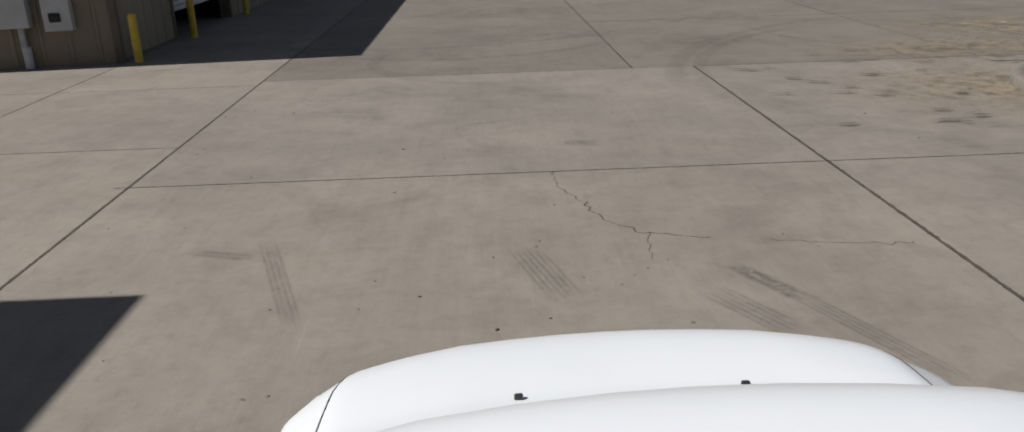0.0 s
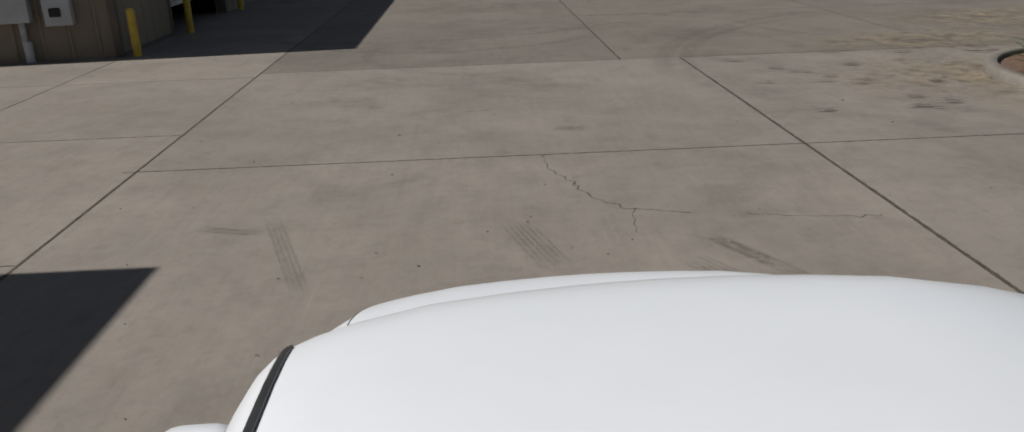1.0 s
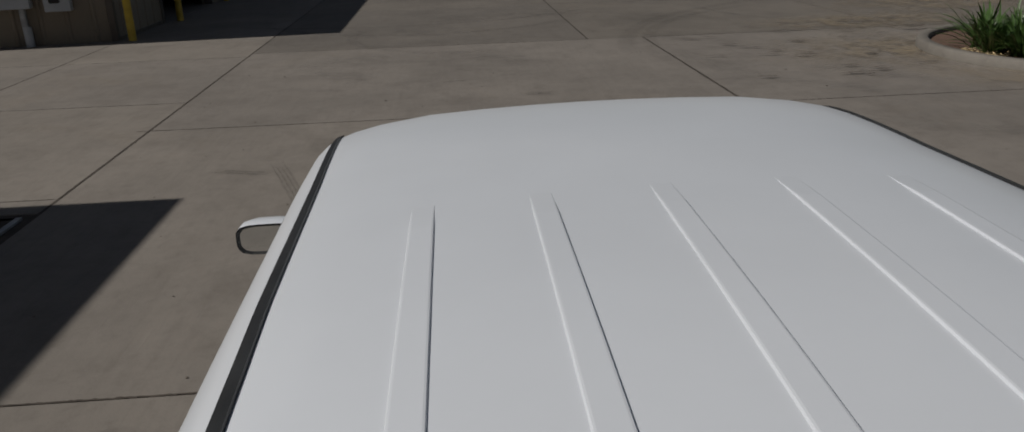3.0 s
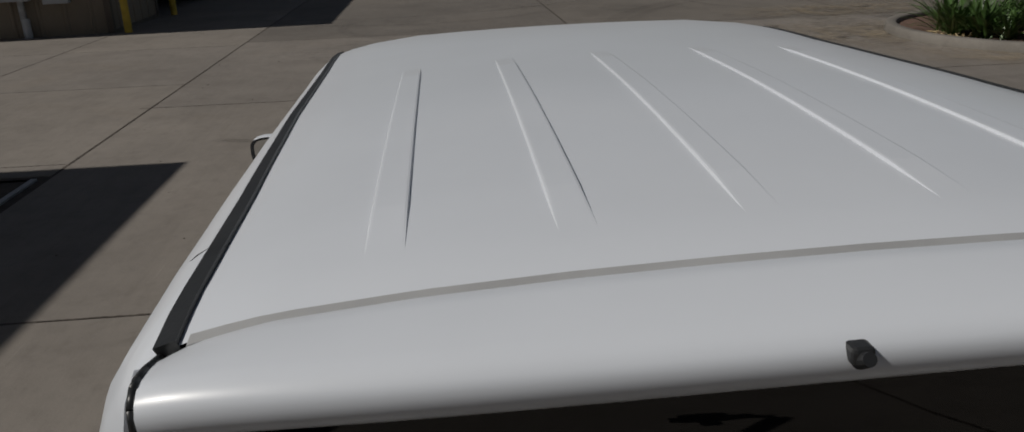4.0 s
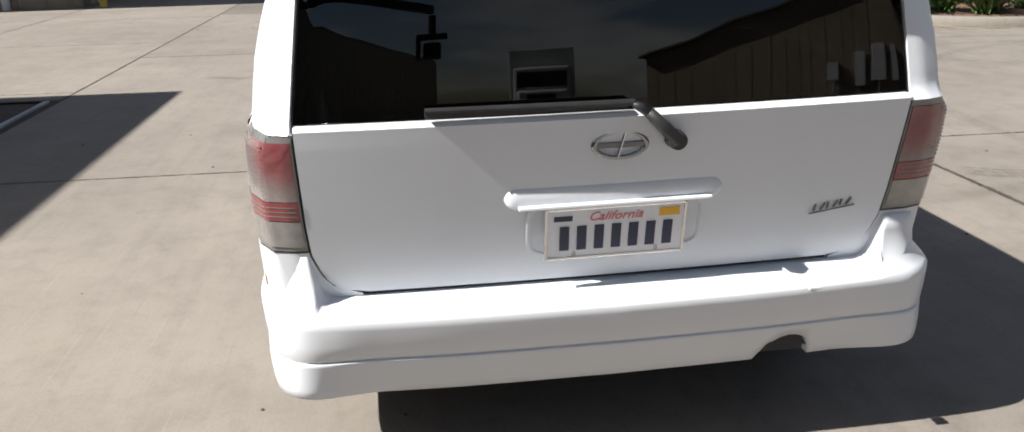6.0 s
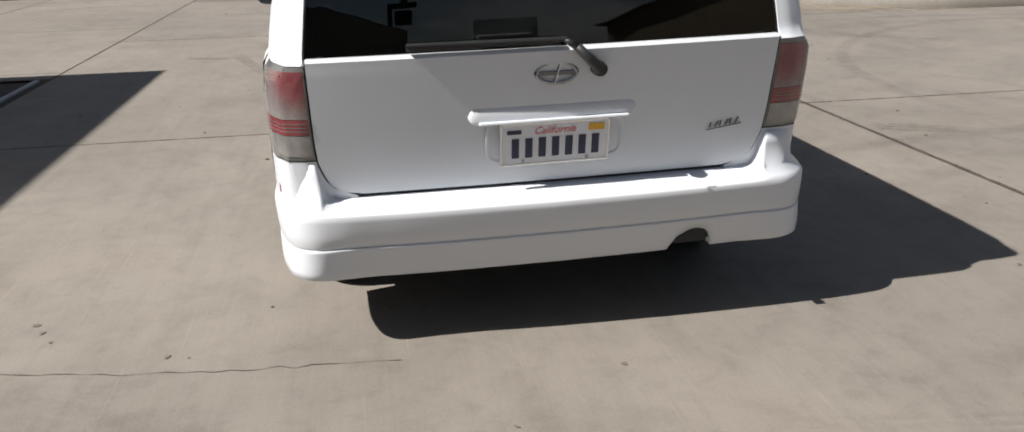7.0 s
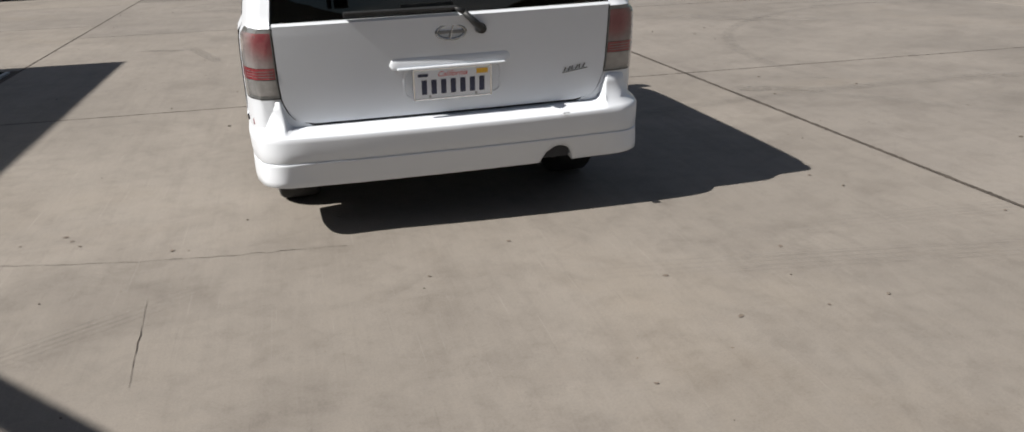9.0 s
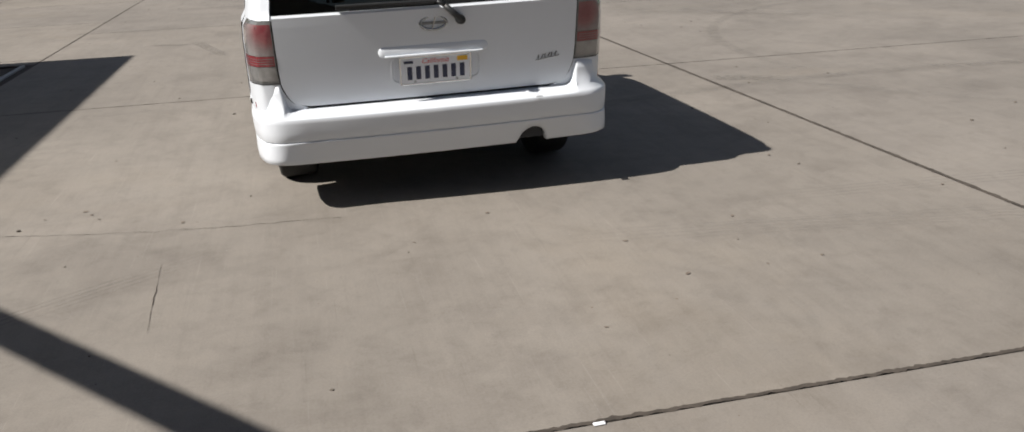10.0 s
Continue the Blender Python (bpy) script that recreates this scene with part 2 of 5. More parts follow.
def mark_material(name, color, cover, scale, stretch, lo=0.34, hi=0.74, fade=4.5):
    """Rubber or oil worn into the concrete: patchy, so the concrete shows through."""
    m, nt, p, out = nodes_of(name)
    p.inputs["Base Color"].default_value = (*color, 1)
    p.inputs["Roughness"].default_value = 0.9
    tr = nt.nodes.new("ShaderNodeBsdfTransparent")
    sh = nt.nodes.new("ShaderNodeMixShader")
    uv = nt.nodes.new("ShaderNodeUVMap")
    sep = nt.nodes.new("ShaderNodeSeparateXYZ")
    nt.links.new(uv.outputs[0], sep.inputs[0])
    # fade to all four edges of the mark
    fades = []
    for axis in ("X", "Y"):
        a = nt.nodes.new("ShaderNodeMath")
        a.operation = "PINGPONG"
        a.inputs[1].default_value = 0.5
        nt.links.new(sep.outputs[axis], a.inputs[0])
        b = nt.nodes.new("ShaderNodeMath")
        b.operation = "MULTIPLY"
        b.use_clamp = True
        b.inputs[1].default_value = fade
        nt.links.new(a.outputs[0], b.inputs[0])
        fades.append(b)
    n = ramp(nt, noise_node(nt, position(nt, stretch), scale, 6, 0.65), [(lo, (0, 0, 0)), (hi, (cover,) * 3)])
    f = nt.nodes.new("ShaderNodeMath")
    f.operation = "MULTIPLY"
    nt.links.new(fades[0].outputs[0], f.inputs[0])
    nt.links.new(fades[1].outputs[0], f.inputs[1])
    g = nt.nodes.new("ShaderNodeMath")
    g.operation = "MULTIPLY"
    nt.links.new(f.outputs[0], g.inputs[0])
    nt.links.new(n, g.inputs[1])
    nt.links.new(g.outputs[0], sh.inputs[0])
    nt.links.new(tr.outputs[0], sh.inputs[1])
    nt.links.new(p.outputs[0], sh.inputs[2])
    nt.links.new(sh.outputs[0], out.inputs["Surface"])
    return m


SKID = mark_material("rubber mark", (0.09, 0.082, 0.073), 0.26, 26, (1, 1, 1))
SWEEP = mark_material("faint tyre track", (0.10, 0.092, 0.083), 0.22, 9, (1, 1, 1))
DUST = mark_material("ochre dust", (0.29, 0.235, 0.16), 0.72, 2.6, (1, 0.7, 1), 0.36, 0.72, 2.5)
DIRT = mark_material("dark dirt flecks", (0.08, 0.068, 0.055), 0.60, 6.5, (1, 1.2, 1), 0.52, 0.66, 2.5)
STREAK = mark_material("dark dirt streak", (0.075, 0.062, 0.05), 0.75, 14, (1, 2.0, 1), 0.34, 0.60, 3.0)
SMUDGE = mark_material("grey smudge", (0.095, 0.09, 0.083), 0.34, 2.8, (1, 1.6, 1), 0.40, 0.76, 2.5)
STAIN = mark_material("oil stain", (0.075, 0.065, 0.056), 0.50, 18, (1, 1, 1))


# ---- mesh helpers ----
def mesh_object(name, bm, material, parent=None, label="", smooth=False):
    me = bpy.data.meshes.new(name)
    bm.normal_update()
    bm.to_mesh(me)
    bm.free()
    me.materials.append(material)
    if smooth:
        for f in me.polygons:
            f.use_smooth = True
    ob = new(name, me)
    if parent is not None:
        ob.parent = parent
    if label:
        ob["label"] = label
    return ob


def part(name, bm, material, parent, label="", smooth=False):
    return mesh_object(name, bm, material, parent, label, smooth)


def thing(name, label, category, at=(0, 0, 0), group="", kind=""):
    ob = new(name)
    ob.empty_display_size = 0.2
    ob.location = at
    return tagged(ob, label, category, group, kind)


def box(x0, x1, y0, y1, z0, z1, bevel=0.0, segs=2):
    bm = bmesh.new()
    bmesh.ops.create_cube(bm, size=1)
    bmesh.ops.scale(bm, vec=(x1 - x0, y1 - y0, z1 - z0), verts=bm.verts)
    bmesh.ops.translate(bm, vec=((x0 + x1) / 2, (y0 + y1) / 2, (z0 + z1) / 2), verts=bm.verts)
    if bevel:
        bmesh.ops.bevel(bm, geom=bm.edges[:], offset=bevel, segments=segs, profile=0.5, affect="EDGES")
    return bm


def merge(*bms):
    out = bmesh.new()
    for b in bms:
        me = bpy.data.meshes.new("tmp")
        b.to_mesh(me)
        b.free()
        out.from_mesh(me)
        bpy.data.meshes.remove(me)
    return out


def rod(a, b, r0, r1=None, sides=16, caps=True):
    r1 = r0 if r1 is None else r1
    a, b = Vector(a), Vector(b)
    bm = bmesh.new()
    bmesh.ops.create_cone(bm, cap_ends=caps, segments=sides, radius1=r0, radius2=r1, depth=(b - a).length)
    q = (b - a).to_track_quat("Z", "Y").to_matrix().to_4x4()
    bmesh.ops.transform(bm, matrix=Matrix.Translation((a + b) / 2) @ q, verts=bm.verts)
    return bm


def grid_mesh(rows, thick=None, close=False):
    """A sheet through rows of points; thick: a vector function of (point) or a fixed vector that gives it depth."""
    bm = bmesh.new()
    vs = [[bm.verts.new(p) for p in r] for r in rows]
    n, m = len(vs), len(vs[0])
    for i in range(n - 1):
        for j in range(m - 1):
            bm.faces.new((vs[i][j], vs[i][j + 1], vs[i + 1][j + 1], vs[i + 1][j]))
    if thick is not None:
        off = Vector(thick)
        ws = [[bm.verts.new(Vector(p) + off) for p in r] for r in rows]
        for i in range(n - 1):
            for j in range(m - 1):
                bm.faces.new((ws[i][j], ws[i + 1][j], ws[i + 1][j + 1], ws[i][j + 1]))
        rim = [(i, 0) for i in range(n)] + [(n - 1, j) for j in range(1, m)] + [(i, m - 1) for i in range(n - 2, -1, -1)] + [(0, j) for j in range(m - 2, 0, -1)]
        for k in range(len(rim)):
            a, b = rim[k], rim[(k + 1) % len(rim)]
            bm.faces.new((vs[a[0]][a[1]], vs[b[0]][b[1]], ws[b[0]][b[1]], ws[a[0]][a[1]]))
    bmesh.ops.recalc_face_normals(bm, faces=bm.faces)
    return bm


def lerp_table(t, table):
    if t <= table[0][0]:
        return table[0][1]
    for (a, va), (b, vb) in zip(table, table[1:]):
        if t <= b:
            return va + (vb - va) * (t - a) / (b - a)
    return table[-1][1]


def smooth_table(t, table):
    """Catmull-Rom through (position, value) pairs."""
    n = len(table)
    if t <= table[0][0]:
        return table[0][1]
    if t >= table[-1][0]:
        return table[-1][1]
    for i in range(n - 1):
        if t <= table[i + 1][0]:
            break
    x0, y0 = table[i]
    x1, y1 = table[i + 1]
    m0 = (y1 - table[i - 1][1]) / (x1 - table[i - 1][0]) if i else (y1 - y0) / (x1 - x0)
    m1 = (table[i + 2][1] - y0) / (table[i + 2][0] - x0) if i + 2 < n else (y1 - y0) / (x1 - x0)
    h, s = x1 - x0, (t - x0) / (x1 - x0)
    return (2 * s**3 - 3 * s**2 + 1) * y0 + (s**3 - 2 * s**2 + s) * h * m0 + (-2 * s**3 + 3 * s**2) * y1 + (s**3 - s**2) * h * m1


# ---- ground ----
gm = bmesh.new()
bmesh.ops.create_grid(gm, x_segments=2, y_segments=2, size=600)
bmesh.ops.translate(gm, vec=(0, 0, -0.007), verts=gm.verts)
ground = tagged(mesh_object("ground", gm, JOINT), "dark bedding under jointed concrete yard slabs", "ground", kind="structure")


# ---- the car ----
CX = 0.0
BX = -0.022
ROOF = [(-0.26, 1.425), (-0.2, 1.448), (-0.12, 1.466), (0.0, 1.480), (0.6, 1.480), (1.2, 1.460), (1.8, 1.437), (2.15, 1.412), (2.30, 1.390), (2.375, 1.360), (2.43, 1.319),
        (2.52, 1.25), (2.92, 0.985), (3.0, 0.945), (3.2, 0.930), (3.36, 0.915), (3.48, 0.888), (3.55, 0.84), (3.58, 0.74), (3.60, 0.60)]
BELT = [(-0.2, 0.99), (2.3, 0.965), (2.9, 0.90), (3.0, 0.872), (3.2, 0.862), (3.36, 0.842), (3.48, 0.80), (3.55, 0.74), (3.58, 0.66), (3.60, 0.55)]
WIDTH = [(-0.16, 0.80), (-0.14, 0.875), (-0.10, 0.935), (-0.04, 0.97), (0.06, 0.99), (0.4, 1.01), (2.6, 1.02), (3.1, 1.03), (3.35, 1.025), (3.48, 1.01), (3.55, 0.975), (3.60, 0.90)]
BOW = [(1.4, 0.0), (2.36, 0.17), (2.9, 0.16), (3.5, 0.20)]
UPPER = [(1, 0), (0.987, 0.15), (0.968, 0.30), (0.945, 0.43), (0.922, 0.54), (0.898, 0.64), (0.873, 0.73), (0.845, 0.80), (0.815, 0.85), (0.785, 0.882), (0.74, 0.910),
         (0.66, 0.940), (0.5, 0.970), (0.33, 0.988), (0.16, 0.997), (0, 1)]
UPPER_WIDTH = [(-0.16, 0.964), (0.1, 0.966), (0.5, 0.980), (1.1, 1.000), (2.2, 1.030), (2.9, 1.035)]
LOWER = [(0.0, 0.25), (0.72, 0.25), (0.80, 0.235), (0.868, 0.222), (0.895, 0.36), (0.905, 0.58), (0.905, 0.74), (0.903, 0.88), (0.897, 0.955)]
NL = len(LOWER)


def profile(y):
    """Half section of the body at y, from under the floor up to the roof's middle line."""
    w, top, belt = lerp_table(y, WIDTH), smooth_table(y, ROOF), lerp_table(y, BELT)
    k = lerp_table(y, BOW)
    pts = []
    for x, z in LOWER:
        z2 = 0.26 + (z - 0.26) * min(1.0, (belt - 0.26) / 0.71)
        if y < 0.45:
            z2 = max(z2, 0.31)  # the sill ends behind the bumper
        pts.append((x * w, z2))
    wu = lerp_table(y, UPPER_WIDTH) if y < 2.9 else w
    for fx, fz in UPPER:
        # the tail's pillars lean in towards the roof
        q = max(0.0, min(1.0, (fz - 0.72) / 0.20))
        lean = max(0.0, min(1.0, (0.9 - y) / 0.6)) * q * q * (3 - 2 * q) * 0.018
        lift = 0.011 * max(0.0, min(1.0, (0.7 - y) / 0.6)) * max(0.0, math.sin(math.pi * (fz - 0.70) / 0.30)) if fz > 0.70 else 0.0
        # the roof's front is fuller at its shoulders
        if fz > 0.70 and y > 1.6:
            lift += 0.010 * min(1.0, (y - 1.6) / 0.5) * min(1.0, (fz - 0.70) / 0.12, (1 - fz) / 0.03)
        pts.append((0.900 * fx * (wu - lean), belt + (top - belt) * fz + lift))
    return [Vector((CX + x, y - k * (x / 0.85) ** 2, z)) for x, z in pts]


def on_body(y, u, side=-1, out=0.0):
    """A point of the body's skin: u runs over the section's points; out: metres proud of it."""
    def at(yy, uu):
        i = max(0, min(len(UPPER) + NL - 2, int(uu)))
        p = profile(yy)
        return p[i].lerp(p[i + 1], uu - i)
    c = at(y, u)
    if out:
        du = at(y, min(u + 0.3, NL + len(UPPER) - 1.001)) - at(y, max(u - 0.3, 0))
        dy = at(y + 0.03, u) - at(y - 0.03, u)
        n = dy.cross(du)
        if n.length > 1e-9:
            n.normalize()
            if n.x + n.z * 0.5 < 0:
                n = -n
            c = c + n * out
    if side < 0:
        c = Vector((2 * CX - c.x, c.y, c.z))
    return c


def skin_patch(y0, y1, u0, u1, side, out, depth, ny=16, nu=6, shape=None):
    """A piece that lies on the body: its outer face out proud of the skin, depth thick."""
    outer, inner = [], []
    for i in range(ny + 1):
        a = i / ny
        ro, ri = [], []
        for j in range(nu + 1):
            b = j / nu
            y, u = (y0 + (y1 - y0) * a, u0 + (u1 - u0) * b) if shape is None else shape(a, b)
            ro.append(on_body(y, u, side, out))
            ri.append(on_body(y, u, side, out - depth))
        outer.append(ro)
        inner.append(ri)
    bm = bmesh.new()
    vo = [[bm.verts.new(p) for p in r] for r in outer]
    vi = [[bm.verts.new(p) for p in r] for r in inner]
    for i in range(ny):
        for j in range(nu):
            bm.faces.new((vo[i][j], vo[i][j + 1], vo[i + 1][j + 1], vo[i + 1][j]))
            bm.faces.new((vi[i][j], vi[i + 1][j], vi[i + 1][j + 1], vi[i][j + 1]))
    rim = [(i, 0) for i in range(ny + 1)] + [(ny, j) for j in range(1, nu + 1)] + [(i, nu) for i in range(ny - 1, -1, -1)] + [(0, j) for j in range(nu - 1, 0, -1)]
    for k in range(len(rim)):
        a, b = rim[k], rim[(k + 1) % len(rim)]
        bm.faces.new((vo[a[0]][a[1]], vo[b[0]][b[1]], vi[b[0]][b[1]], vi[a[0]][a[1]]))
    bmesh.ops.recalc_face_normals(bm, faces=bm.faces)
    return bm


def body_shell():
    """The painted shell with its window openings left out."""
    ys = sorted(set([-0.16, -0.15, -0.14, -0.12, -0.10, -0.07, -0.04, 0.0, 0.06, 0.10, 0.12, 0.14, 0.16, 0.2] + [round(0.3 + 0.1 * i, 3) for i in range(20)]
                    + [0.17, 0.83, 0.45, 2.53, 3.19, 0.78, 0.82, 1.62, 1.66, 2.25, 2.30, 2.36, 2.41, 2.47, 2.52, 2.58, 2.65, 2.75, 2.85, 2.9, 2.95, 3.0, 3.1, 3.2, 3.28, 3.36, 3.42, 3.48, 3.52, 3.55, 3.57, 3.58, 3.59, 3.60]))
    openings = [(0.2, 0.78), (0.82, 1.62), (1.66, 2.25)]
    bm = bmesh.new()
    rows = []
    n = NL + len(UPPER)
    for y in ys:
        p = profile(y)
        rows.append([bm.verts.new(v) for v in p] + [bm.verts.new((2 * CX - v.x, v.y, v.z)) for v in reversed(p[:-1])])
    m = 2 * n - 1
    for a, (ra, rb) in enumerate(zip(rows, rows[1:])):
        ym = (ys[a] + ys[a + 1]) / 2
        for j in range(m - 1):
            jj = j if j < n - 1 else m - 2 - j
            if NL + 0.5 <= jj + 0.5 < NL + 5 and any(lo <= ym <= hi for lo, hi in openings):
                continue
            if (ym < 0.16 and 2 <= jj < NL + 9) or (ym < -0.10 and jj < NL + 11):
                continue
            if 2.47 < ym < 2.85 and jj >= NL + 6:
                continue
            # wheel openings
            if 2 <= jj < 5 and (0.17 < ym < 0.83 or 2.53 < ym < 3.19):
                continue
            bm.faces.new((ra[j], ra[j + 1], rb[j + 1], rb[j]))
    bm.faces.new(rows[-1][:m - 1])
    bmesh.ops.remove_doubles(bm, verts=bm.verts, dist=1e-5)
    bmesh.ops.recalc_face_normals(bm, faces=bm.faces)
    return bm


car = thing("car", "white boxy hatchback car parked on the concrete yard", "car", (0.02, 0, -0.015))
car.rotation_euler = (0, -0.013, 0)  # it sits a little lower on its left springs
body = part("body", body_shell(), PAINT, car, smooth=True)

# roof mouldings, raised ribs and seams
for s in (-1, 1):
    part("roof_moulding", skin_patch(-0.10, 2.30, 0, 0, s, 0.006, 0.012, 40, 2, lambda a, b: (-0.10 + 2.40 * a, NL + 8.98 - 0.25 * a + (0.55 - 0.07 * a) * b)), PLASTIC, car, "black rubber roof moulding")
    for y0, y1 in ((0.2, 0.78), (0.82, 1.62), (1.66, 2.25)):
        part("side_window", skin_patch(y0 - 0.01, y1 + 0.01, NL + 0.4, NL + 5.1, s, 0.003, 0.006, 10, 8), TINTED if y1 < 2 else CLEAR, car, "dark tinted side glass", True)
    for y in (0.80, 1.64):
        part("door_seam", skin_patch(y - 0.004, y + 0.004, 3.0, NL + 0.4, s, 0.001, 0.004, 1, 14), GAP, body)
    for y in (0.98, 1.80):
        part("door_handle", merge(box(CX + s * 0.89 - 0.02, CX + s * 0.89 + 0.02, y, y + 0.18, 0.80, 0.835, 0.008)), PAINT, car)


def roof_z(x, y):
    """Height of the roof at (x, y)."""
    p = profile(y)[NL:]
    u = abs(x - CX)
    for a, b in zip(p, p[1:]):
        if b.x - CX <= u <= a.x - CX:
            return a.z + (b.z - a.z) * (a.x - CX - u) / max(1e-6, a.x - b.x)
    return p[-1].z


def rib(x0, x1, y0, y1, h, fan=0.0):
    """A pressed ridge along the roof with sloped flanks and run-out ends."""
    rows = []
    ny = 28
    for i in range(ny + 1):
        y = y0 + (y1 - y0) * i / ny
        e = min(1.0, min(i, ny - i) / 3.0)
        row = []
        for f, hh in ((0, -0.6), (0.07, 0.85), (0.13, 1), (0.87, 1), (0.93, 0.85), (1, -0.6)):
            x = x0 + (x1 - x0) * f + fan * y / 1.24
            u = abs(x - CX)
            p = profile(y)
            z = p[-1].z
            for a, b in zip(p[NL:], p[NL + 1:]):
                if b.x - CX <= u <= a.x - CX:
                    z = a.z + (b.z - a.z) * (a.x - CX - u) / max(1e-6, a.x - b.x)
            row.append((x, y, z + h * (hh if hh < 0 else hh * e)))
        rows.append(row)
    return grid_mesh(rows)


for xc, fan in ((-0.463, 0.002), (-0.262, 0.022), (-0.063, 0.053), (0.151, 0.083), (0.352, 0.105)):
    part("roof_rib", rib(xc - 0.024, xc + 0.024, 0.0, 1.24, 0.0040, fan), PAINT, body, smooth=False)


def across(y, width, out, steps=40, half=0.70):
    """A thin line across the roof at y."""
    rows = []
    for i in range(steps + 1):
        x = -half + 2 * half * i / steps
        u = abs(x)
        row = []
        for yy in (y - width / 2, y + width / 2):
            p = profile(yy)
            z = p[-1].z
            for a, b in zip(p[NL:], p[NL + 1:]):
                if b.x - CX <= u <= a.x - CX:
                    z = a.z + (b.z - a.z) * (a.x - CX - u) / max(1e-6, a.x - b.x)
            row.append((CX + x, yy, z + out))
        rows.append(row)
    return grid_mesh(rows, (0, 0, -0.006))


part("roof_seam", across(-0.098, 0.017, 0.0012, half=0.64), SEAL, body)

# rear end: one rounded surface that carries tailgate, glass, lamps and pillars
ROUND_LOW = [0, 0.006, 0.024, 0.040, 0.0575, 0.071, 0.135, 0.37, 0.68, 1.0]
ROUND_TOP = [0, 0.006, 0.023, 0.039, 0.056, 0.078, 0.13, 0.22, 0.38, 1.0]
FRACS = [0, 0.25, 0.5, 0.65, 0.78, 0.86, 0.92, 0.965, 0.99, 1.0]
REAR = [(0.52, -0.094), (0.58, -0.109), (0.70, -0.140), (1.000, -0.220), (1.005, -0.217), (1.009, -0.1971)]


def rear_base(z):
    """The tail's middle line: an overhanging gate, then the glass, bowed a little."""
    u = z - 1.02
    return lerp_table(z, REAR) if u < -0.011 else -0.196 + 0.0998 * u + 0.10 * u * u


FLANK = 0.16
FLANK_SECTION = [(p.z, p.x - CX) for p in profile(FLANK)[3:]]


def rear_point(f, z, side=1, out=0.0):
    """A point of the rear surface: f from 0 (middle) to 9 (flank)."""
    def at(ff):
        i = max(0, min(8, int(ff)))
        t = ff - i
        k = min(1.0, max(0.0, (z - 1.05) / 0.35))
        g = [a + (b - a) * k for a, b in zip(ROUND_LOW, ROUND_TOP)]
        w = lerp_table(z, FLANK_SECTION)
        base = rear_base(z)
        return Vector((w * (FRACS[i] + (FRACS[i + 1] - FRACS[i]) * t), base + (FLANK - base) * (g[i] + (g[i + 1] - g[i]) * t)))
    c = at(f)
    t = at(min(9, f + 0.15)) - at(max(0, f - 0.15))
    t.normalize()
    c += Vector((t.y, -t.x)) * out
    return Vector((CX + side * c.x, c.y, z))


def rear_f(x, z):
    """The f at which the rear surface has the half width x."""
    q = min(1.0, x / lerp_table(z, FLANK_SECTION))
    for i in range(9):
        if q <= FRACS[i + 1]:
            return i + (q - FRACS[i]) / (FRACS[i + 1] - FRACS[i])
    return 9.0


def rear_y(x, z):
    return rear_point(rear_f(abs(x), z), z).y


def shell(outer, inner):
    bm = bmesh.new()
    vo = [[bm.verts.new(p) for p in q] for q in outer]
    vi = [[bm.verts.new(p) for p in q] for q in inner]
    n, m = len(vo) - 1, len(vo[0]) - 1
    for i in range(n):
        for j in range(m):
            bm.faces.new((vo[i][j], vo[i][j + 1], vo[i + 1][j + 1], vo[i + 1][j]))
            bm.faces.new((vi[i][j], vi[i + 1][j], vi[i + 1][j + 1], vi[i][j + 1]))
    rim = [(i, 0) for i in range(n + 1)] + [(n, j) for j in range(1, m + 1)] + [(i, m) for i in range(n - 1, -1, -1)] + [(0, j) for j in range(m - 1, 0, -1)]
    for k in range(len(rim)):
        a, b = rim[k], rim[(k + 1) % len(rim)]
        bm.faces.new((vo[a[0]][a[1]], vo[b[0]][b[1]], vi[b[0]][b[1]], vi[a[0]][a[1]]))
    bmesh.ops.recalc_face_normals(bm, faces=bm.faces)
    # hard edge round the rim
    for e in bm.edges:
        if len(e.link_faces) == 2 and e.link_faces[0].normal.angle(e.link_faces[1].normal, 0) > 0.7:
            e.smooth = False
    return bm


def rear_panel(edge, z0, z1, out, depth, nx=28, nz=16):
    """A panel across the rear between heights; edge(z) is its half width."""
    outer, inner = [], []
    for j in range(nz + 1):
        z = z0 + (z1 - z0) * j / nz
        ro, ri = [], []
        for i in range(-nx // 2, nx // 2 + 1):
            sd = 1 if i >= 0 else -1
            f = rear_f(edge(z) - SKEW * sd, z) * abs(i) / (nx / 2)
            ro.append(rear_point(f, z, sd, out))
            ri.append(rear_point(f, z, sd, out - depth))
        outer.append(ro)
        inner.append(ri)
    return shell(outer, inner)


def rear_patch(side, z0, z1, f0, f1, out, depth, nz=8, nf=14, push=0.0):
    """A piece of one rear corner; f0 and f1 are functions of z."""
    outer, inner = [], []
    for j in range(nz + 1):
        z = z0 + (z1 - z0) * j / nz
        a, b = f0(z), f1(z)
        k = max(0.0, min(1.0, (z - 1.27) / 0.13))
        k = push * k * k * (3 - 2 * k)
        outer.append([rear_point(a + (b - a) * i / nf, z, side, out) - Vector((0, k * (1 - i / nf) ** 1.5, 0)) for i in range(nf + 1)])
        inner.append([rear_point(a + (b - a) * i / nf, z, side, out - depth) - Vector((0, k * (1 - i / nf) ** 1.5, 0)) for i in range(nf + 1)])
    return shell(outer, inner)


